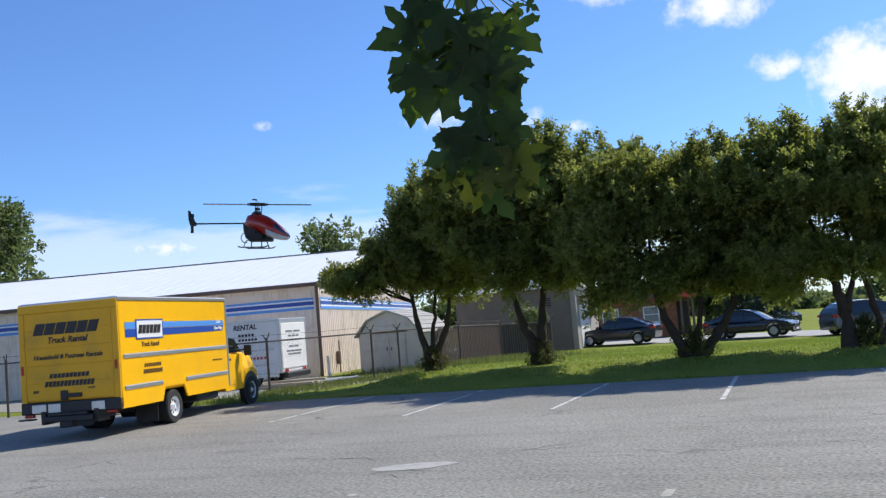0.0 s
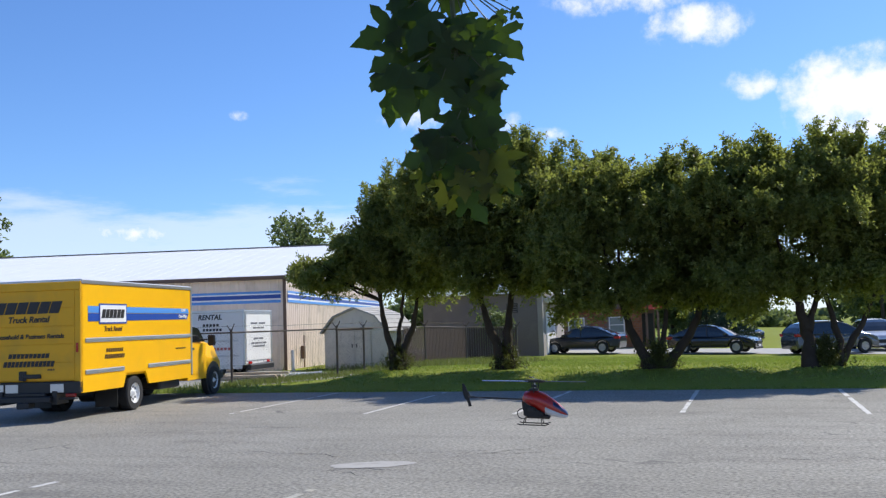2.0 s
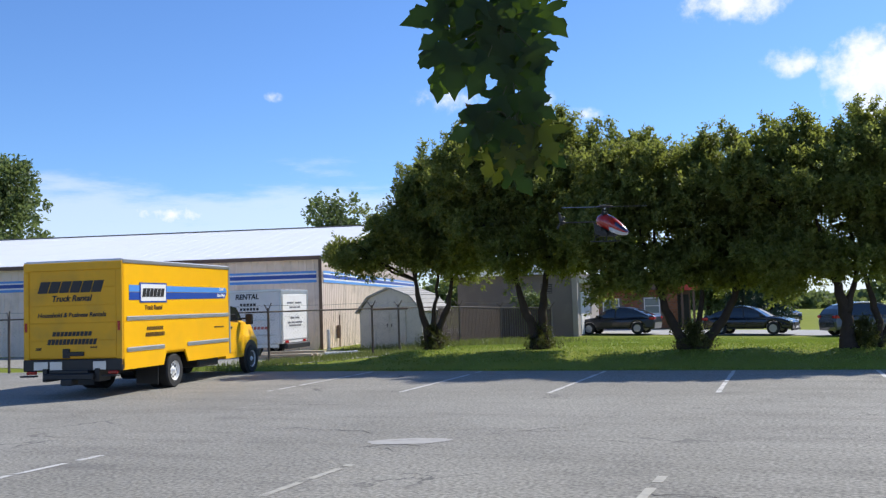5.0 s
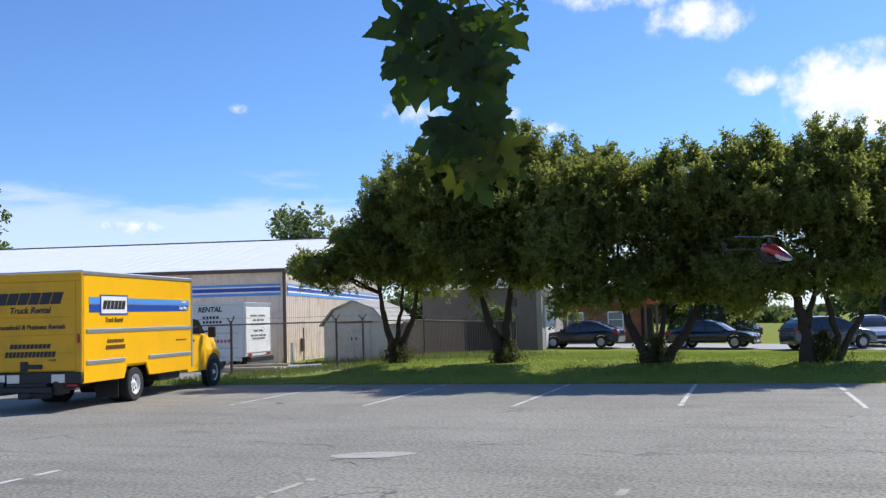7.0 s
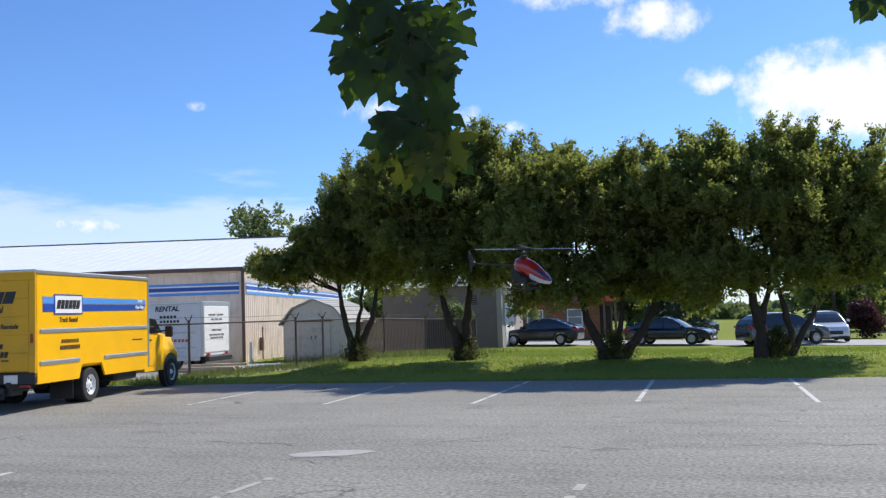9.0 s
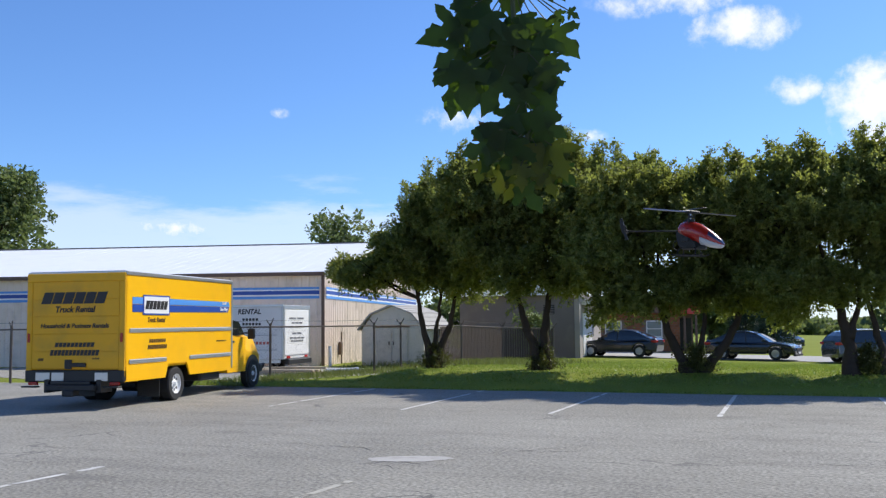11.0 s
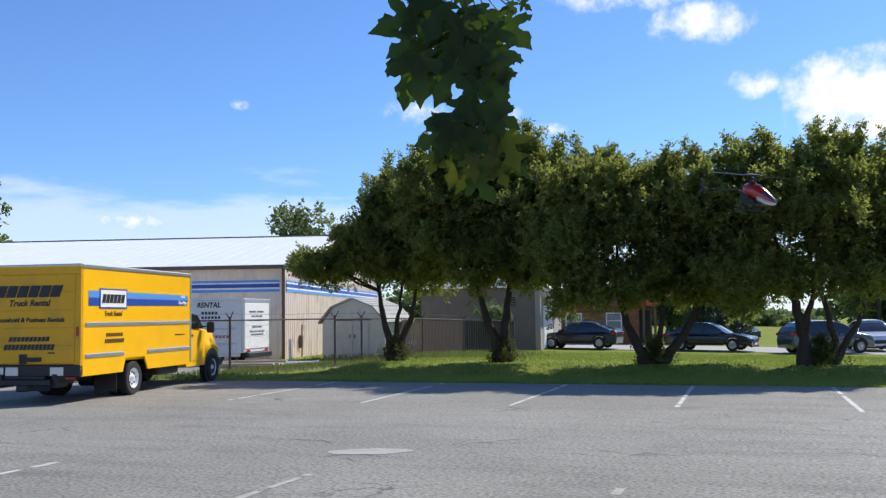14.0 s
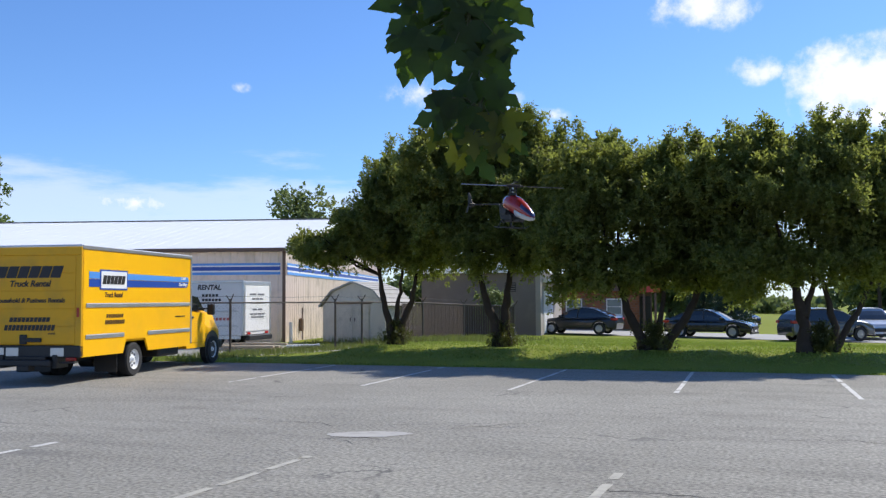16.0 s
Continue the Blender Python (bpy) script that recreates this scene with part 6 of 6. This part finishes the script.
# ---------------------------------------------------------------- model helicopter
def build_helicopter():
    """Local x forward, z up, origin at the rotor head."""
    h = thing("model_helicopter", pose(1.73, -11.4, 2.26, 0, 0, 12), "small radio-controlled helicopter with red canopy hovering in the air", "helicopter")

    def oval(x, zc, hw, hz):
        return [(x, hw * math.cos(a), zc + hz * math.sin(a)) for a in (2 * math.pi * k / 18 for k in range(18))]

    # canopy: rounded behind, sloping to a low nose, cut away over the frame
    secs = [(-0.062, -0.092, 0.01, 0.014), (-0.05, -0.09, 0.026, 0.034), (-0.02, -0.092, 0.035, 0.046), (0.02, -0.1, 0.039, 0.052), (0.06, -0.115, 0.039, 0.053), (0.1, -0.133, 0.035, 0.045),
            (0.135, -0.15, 0.028, 0.034), (0.162, -0.162, 0.018, 0.022), (0.176, -0.168, 0.006, 0.008)]
    can = part("canopy", loft([oval(*q) for q in secs]), "canopy_red", h, "glossy red canopy", smooth=True)
    part("nose_trim", loft([oval(x, z - hz * 0.46, hw * 1.0 + 0.001, hz * 0.57) for x, z, hw, hz in secs[4:]]), "canopy_white", can, "white lower nose", smooth=True)
    part("windscreen", loft([oval(x, z + hz * 0.3, hw * 0.9 + 0.002, hz * 0.56 + 0.003) for x, z, hw, hz in secs[5:]]), "canopy_blue", can, "dark blue windscreen", smooth=True)
    for q in (-1, 1):
        # frame plates with lightening holes left between the struts
        part("frame_plate", prism([(-0.062, -0.098), (-0.03, -0.118), (0.01, -0.135), (0.045, -0.168), (0.045, -0.178), (-0.045, -0.178), (-0.058, -0.14)], min(q * 0.036, q * 0.039), max(q * 0.036, q * 0.039), "xz"), "carbon", h)
        part("servo", box(-0.03, min(q * 0.039, q * 0.05), -0.155, 0.005, max(q * 0.039, q * 0.05), -0.13, 0.003), "black", h)
    part("spine", box(-0.03, -0.01, -0.06, 0.022, 0.01, -0.04, 0.004), "carbon", can)
    part("frame", box(-0.055, -0.018, -0.18, 0.055, 0.018, -0.1, 0.006), "carbon", h)
    part("battery", box(-0.04, -0.02, -0.192, 0.085, 0.02, -0.17, 0.006), "black", h)
    part("motor", tube([(-0.035, 0, -0.13), (-0.035, 0, -0.17)], 0.018, 14), "steel", h)
    part("main_gear", tube([(0.0, 0, -0.155), (0.0, 0, -0.149)], 0.045, 24), "carbon", h)
    part("mast", tube([(0, 0, -0.11), (0, 0, 0.002)], 0.005, 8), "steel", h)
    part("swash_plate", tube([(0, 0, -0.046), (0, 0, -0.036)], 0.021, 16), "carbon", h)
    part("washout_hub", tube([(0, 0, -0.03), (0, 0, -0.018)], 0.014, 12), "carbon", h)
    for a in (0.4, 2.5, 4.6):
        part("link_rod", tube([(0.019 * math.cos(a), 0.019 * math.sin(a), -0.041), (0.022 * math.cos(a), 0.022 * math.sin(a), -0.004)], 0.0024, 6), "carbon", h)
        part("servo_rod", tube([(0.019 * math.cos(a), 0.019 * math.sin(a), -0.041), (0.028 * math.cos(a), 0.024 * math.sin(a), -0.085)], 0.0024, 6), "carbon", h)
    boom = part("tail_boom", tube([(-0.04, 0, -0.096), (-0.36, 0, -0.094)], 0.0038, 8), "carbon", h)
    part("tail_motor", tube([(-0.352, -0.012, -0.094), (-0.352, 0.018, -0.094)], 0.011, 12), "carbon", boom)
    part("tail_fin", prism([(-0.338, -0.092), (-0.362, -0.05), (-0.374, -0.026), (-0.386, -0.024), (-0.382, -0.07), (-0.372, -0.102), (-0.356, -0.114)], -0.0015, 0.0015, "xz", 0.0), "carbon", boom)
    part("stabiliser", prism([(-0.27, 0.0), (-0.292, 0.03), (-0.304, 0.03), (-0.298, 0.0), (-0.304, -0.03), (-0.292, -0.03)], -0.096, -0.094, "xy"), "carbon", boom)
    # skids on bowed legs
    for q in (-1, 1):
        part("skid", tube([(-0.082, q * 0.05, -0.218), (-0.07, q * 0.05, -0.222), (0.06, q * 0.05, -0.222), (0.082, q * 0.05, -0.214)], 0.003, 8), "carbon", h)
        for x in (-0.045, 0.04):
            part("skid_leg", tube([(x * 0.7, q * 0.014, -0.18), (x * 1.0, q * 0.036, -0.19), (x * 1.15, q * 0.05, -0.222)], 0.0028, 6), "carbon", h)
    part("gear_hoop", tube([(-0.062 + 0.026 * math.cos(a), 0, -0.17 + 0.026 * math.sin(a)) for a in (math.pi * (0.4 + 1.2 * k / 8) for k in range(9))], 0.0025, 6), "carbon", h)
    # rotors
    rotor = part("main_rotor", box(-0.042, -0.009, -0.007, 0.042, 0.009, 0.009, 0.004), "carbon", h)
    for s in (-1, 1):
        part("rotor_blade", prism([(s * 0.035, -0.011), (s * 0.06, -0.017), (s * 0.265, -0.016), (s * 0.275, -0.01), (s * 0.275, 0.012), (s * 0.06, 0.014)], -0.0016, 0.0016, "xy"), "blade_dark" if s > 0 else "blade_blue", rotor)
        part("blade_grip", box(s * 0.04 - 0.014, -0.008, -0.005, s * 0.04 + 0.014, 0.008, 0.006, 0.003), "carbon", rotor)
        part("fly_bar", tube([(0, 0, 0.014), (0, s * 0.09, 0.014)], 0.0015, 6), "steel", rotor)
        part("paddle", box(-0.012, s * 0.1 - 0.02, 0.012, 0.012, s * 0.1 + 0.02, 0.016, 0.0015), "carbon", rotor)
    tail = part("tail_rotor", tube([(0, -0.004, 0), (0, 0.004, 0)], 0.006, 10), "carbon", h)
    tail.location = (-0.352, -0.018, -0.094)
    for s in (-1, 1):
        part("tail_blade", prism([(-0.007, s * 0.004), (0.007, s * 0.004), (0.01, s * 0.05), (-0.007, s * 0.05)], -0.001, 0.001, "xz"), "carbon", tail)
    return h, rotor, tail


def motions():
    # seconds, rotor head x y z, then bank, nose-down tilt, heading
    rows = [
        (0.0, 1.73, -11.40, 2.26, 0, 5, 10),
        (0.3, 1.94, -10.89, 2.26, 0, 6, 0),
        (0.5, 1.80, -10.30, 2.31, 0, 8, -5),
        (0.7, 1.73, -9.68, 2.29, 2, 9, -4),
        (1.0, 1.87, -9.09, 2.20, 4, 10, -2),
        (1.2, 2.19, -9.39, 2.04, 3, 11, -8),
        (1.5, 2.65, -10.27, 1.78, 0, 10, -18),
        (1.8, 2.91, -10.68, 1.47, 0, 8, -4),
        (2.0, 3.11, -10.70, 1.25, 0, 3, 8),
        (2.2, 3.22, -10.66, 1.06, 0, 1, 9),
        (2.5, 3.37, -10.40, 0.98, 0, 0, 10),
        (2.7, 3.38, -10.30, 1.02, -3, -9, 8),
        (3.0, 3.26, -10.25, 1.18, -10, -19, -24),
        (3.3, 2.95, -10.38, 1.36, -10, -12, -22),
        (3.5, 2.83, -10.44, 1.51, -12, -6, -40),
        (3.8, 2.74, -10.80, 1.54, -2, -1, -31),
        (4.0, 2.73, -11.03, 1.60, 4, 3, -25),
        (4.2, 2.72, -10.96, 1.74, 4, 3, -25),
        (6.3, 4.07, -7.51, 2.295, 0, 4, -26),
        (6.5, 4.16, -7.58, 2.30, 0, 4, -26),
        (6.7, 4.30, -7.65, 2.25, 0, 3, -22),
        (7.0, 4.30, -7.88, 2.09, 0, 3, -20),
        (7.2, 4.40, -8.18, 1.97, 1, 3, -20),
        (7.5, 4.21, -8.48, 1.87, 3, 2, -20),
        (7.8, 4.02, -8.55, 1.90, 3, 3, -21),
        (8.0, 3.83, -8.81, 1.905, 4, 5, -16),
        (8.3, 3.71, -9.70, 1.82, 4, 4, -22),
        (8.5, 3.61, -10.15, 1.78, 4, 4, -22),
        (8.8, 3.36, -10.35, 1.80, 5, 5, -21),
        (9.0, 3.27, -10.49, 1.88, 5, 6, -20),
        (9.2, 3.15, -10.22, 2.05, 4, 8, -18),
        (9.5, 2.92, -9.68, 2.255, 3, 9, -15),
        (9.8, 3.23, -10.61, 2.22, 4, 3, -54),
        (10.0, 3.395, -11.15, 2.15, -5, 3, -66),
        (10.2, 3.52, -11.03, 2.10, -2, 3, -50),
        (12.3, 4.46, -10.31, 2.09, 0, 2, 0),
        (12.5, 5.15, -9.86, 2.18, 0, 1, -3),
        (13.0, 5.58, -9.32, 2.31, 0, 0, -10),
        (13.6, 5.25, -8.95, 2.44, 0, 5, -21),
        (14.0, 4.24, -9.34, 2.40, 0, 8, -28),
        (14.3, 3.61, -10.08, 2.14, -5, 8, -28),
        (14.5, 3.34, -10.49, 1.93, -5, 8, -26),
        (14.8, 3.0, -10.95, 1.80, -6, 10, -24),
        (15.0, 2.885, -11.18, 1.745, -1, 12, -20),
        (15.3, 2.8, -11.15, 1.72, 1, 10, -24),
        (15.5, 2.88, -11.12, 1.72, 2, 9, -28),
        (15.7, 2.95, -10.91, 1.83, 3, 7, -31),
        (16.0, 3.04, -10.8, 2.13, 0, 4, -34),
    ]
    walk(heli, [(t, pose(x, y, z, rx, ry, rz)) for t, x, y, z, rx, ry, rz in rows])
    # the rotor keeps its own turning rate against the ground, passing one bearing every half second
    n = round(T_END * 10)
    heading = np.interp(np.arange(n + 1) / 10, [q[0] for q in rows], [q[6] for q in rows])
    walk(main_rotor, [(i / 10, pose(0, 0, 0, 0, 0, ROTOR_PHASE + 72 * i - heading[i])) for i in range(n + 1)])
    walk(tail_rotor, [(i / 10, pose(-0.352, -0.018, -0.094, 0, 80 * i, 0)) for i in range(n + 1)])


ROTOR_PHASE = 24
build_ground()
build_verges()
build_metal_building()
build_shed()
build_grey_garage()
build_fence()
build_yard_clutter()
build_box_truck()
build_white_truck()
build_cars()
build_row()
build_distance()
build_maple_tree()
build_maple_sprigs()
heli, main_rotor, tail_rotor = build_helicopter()
build_brick_house()
build_lot()
motions()
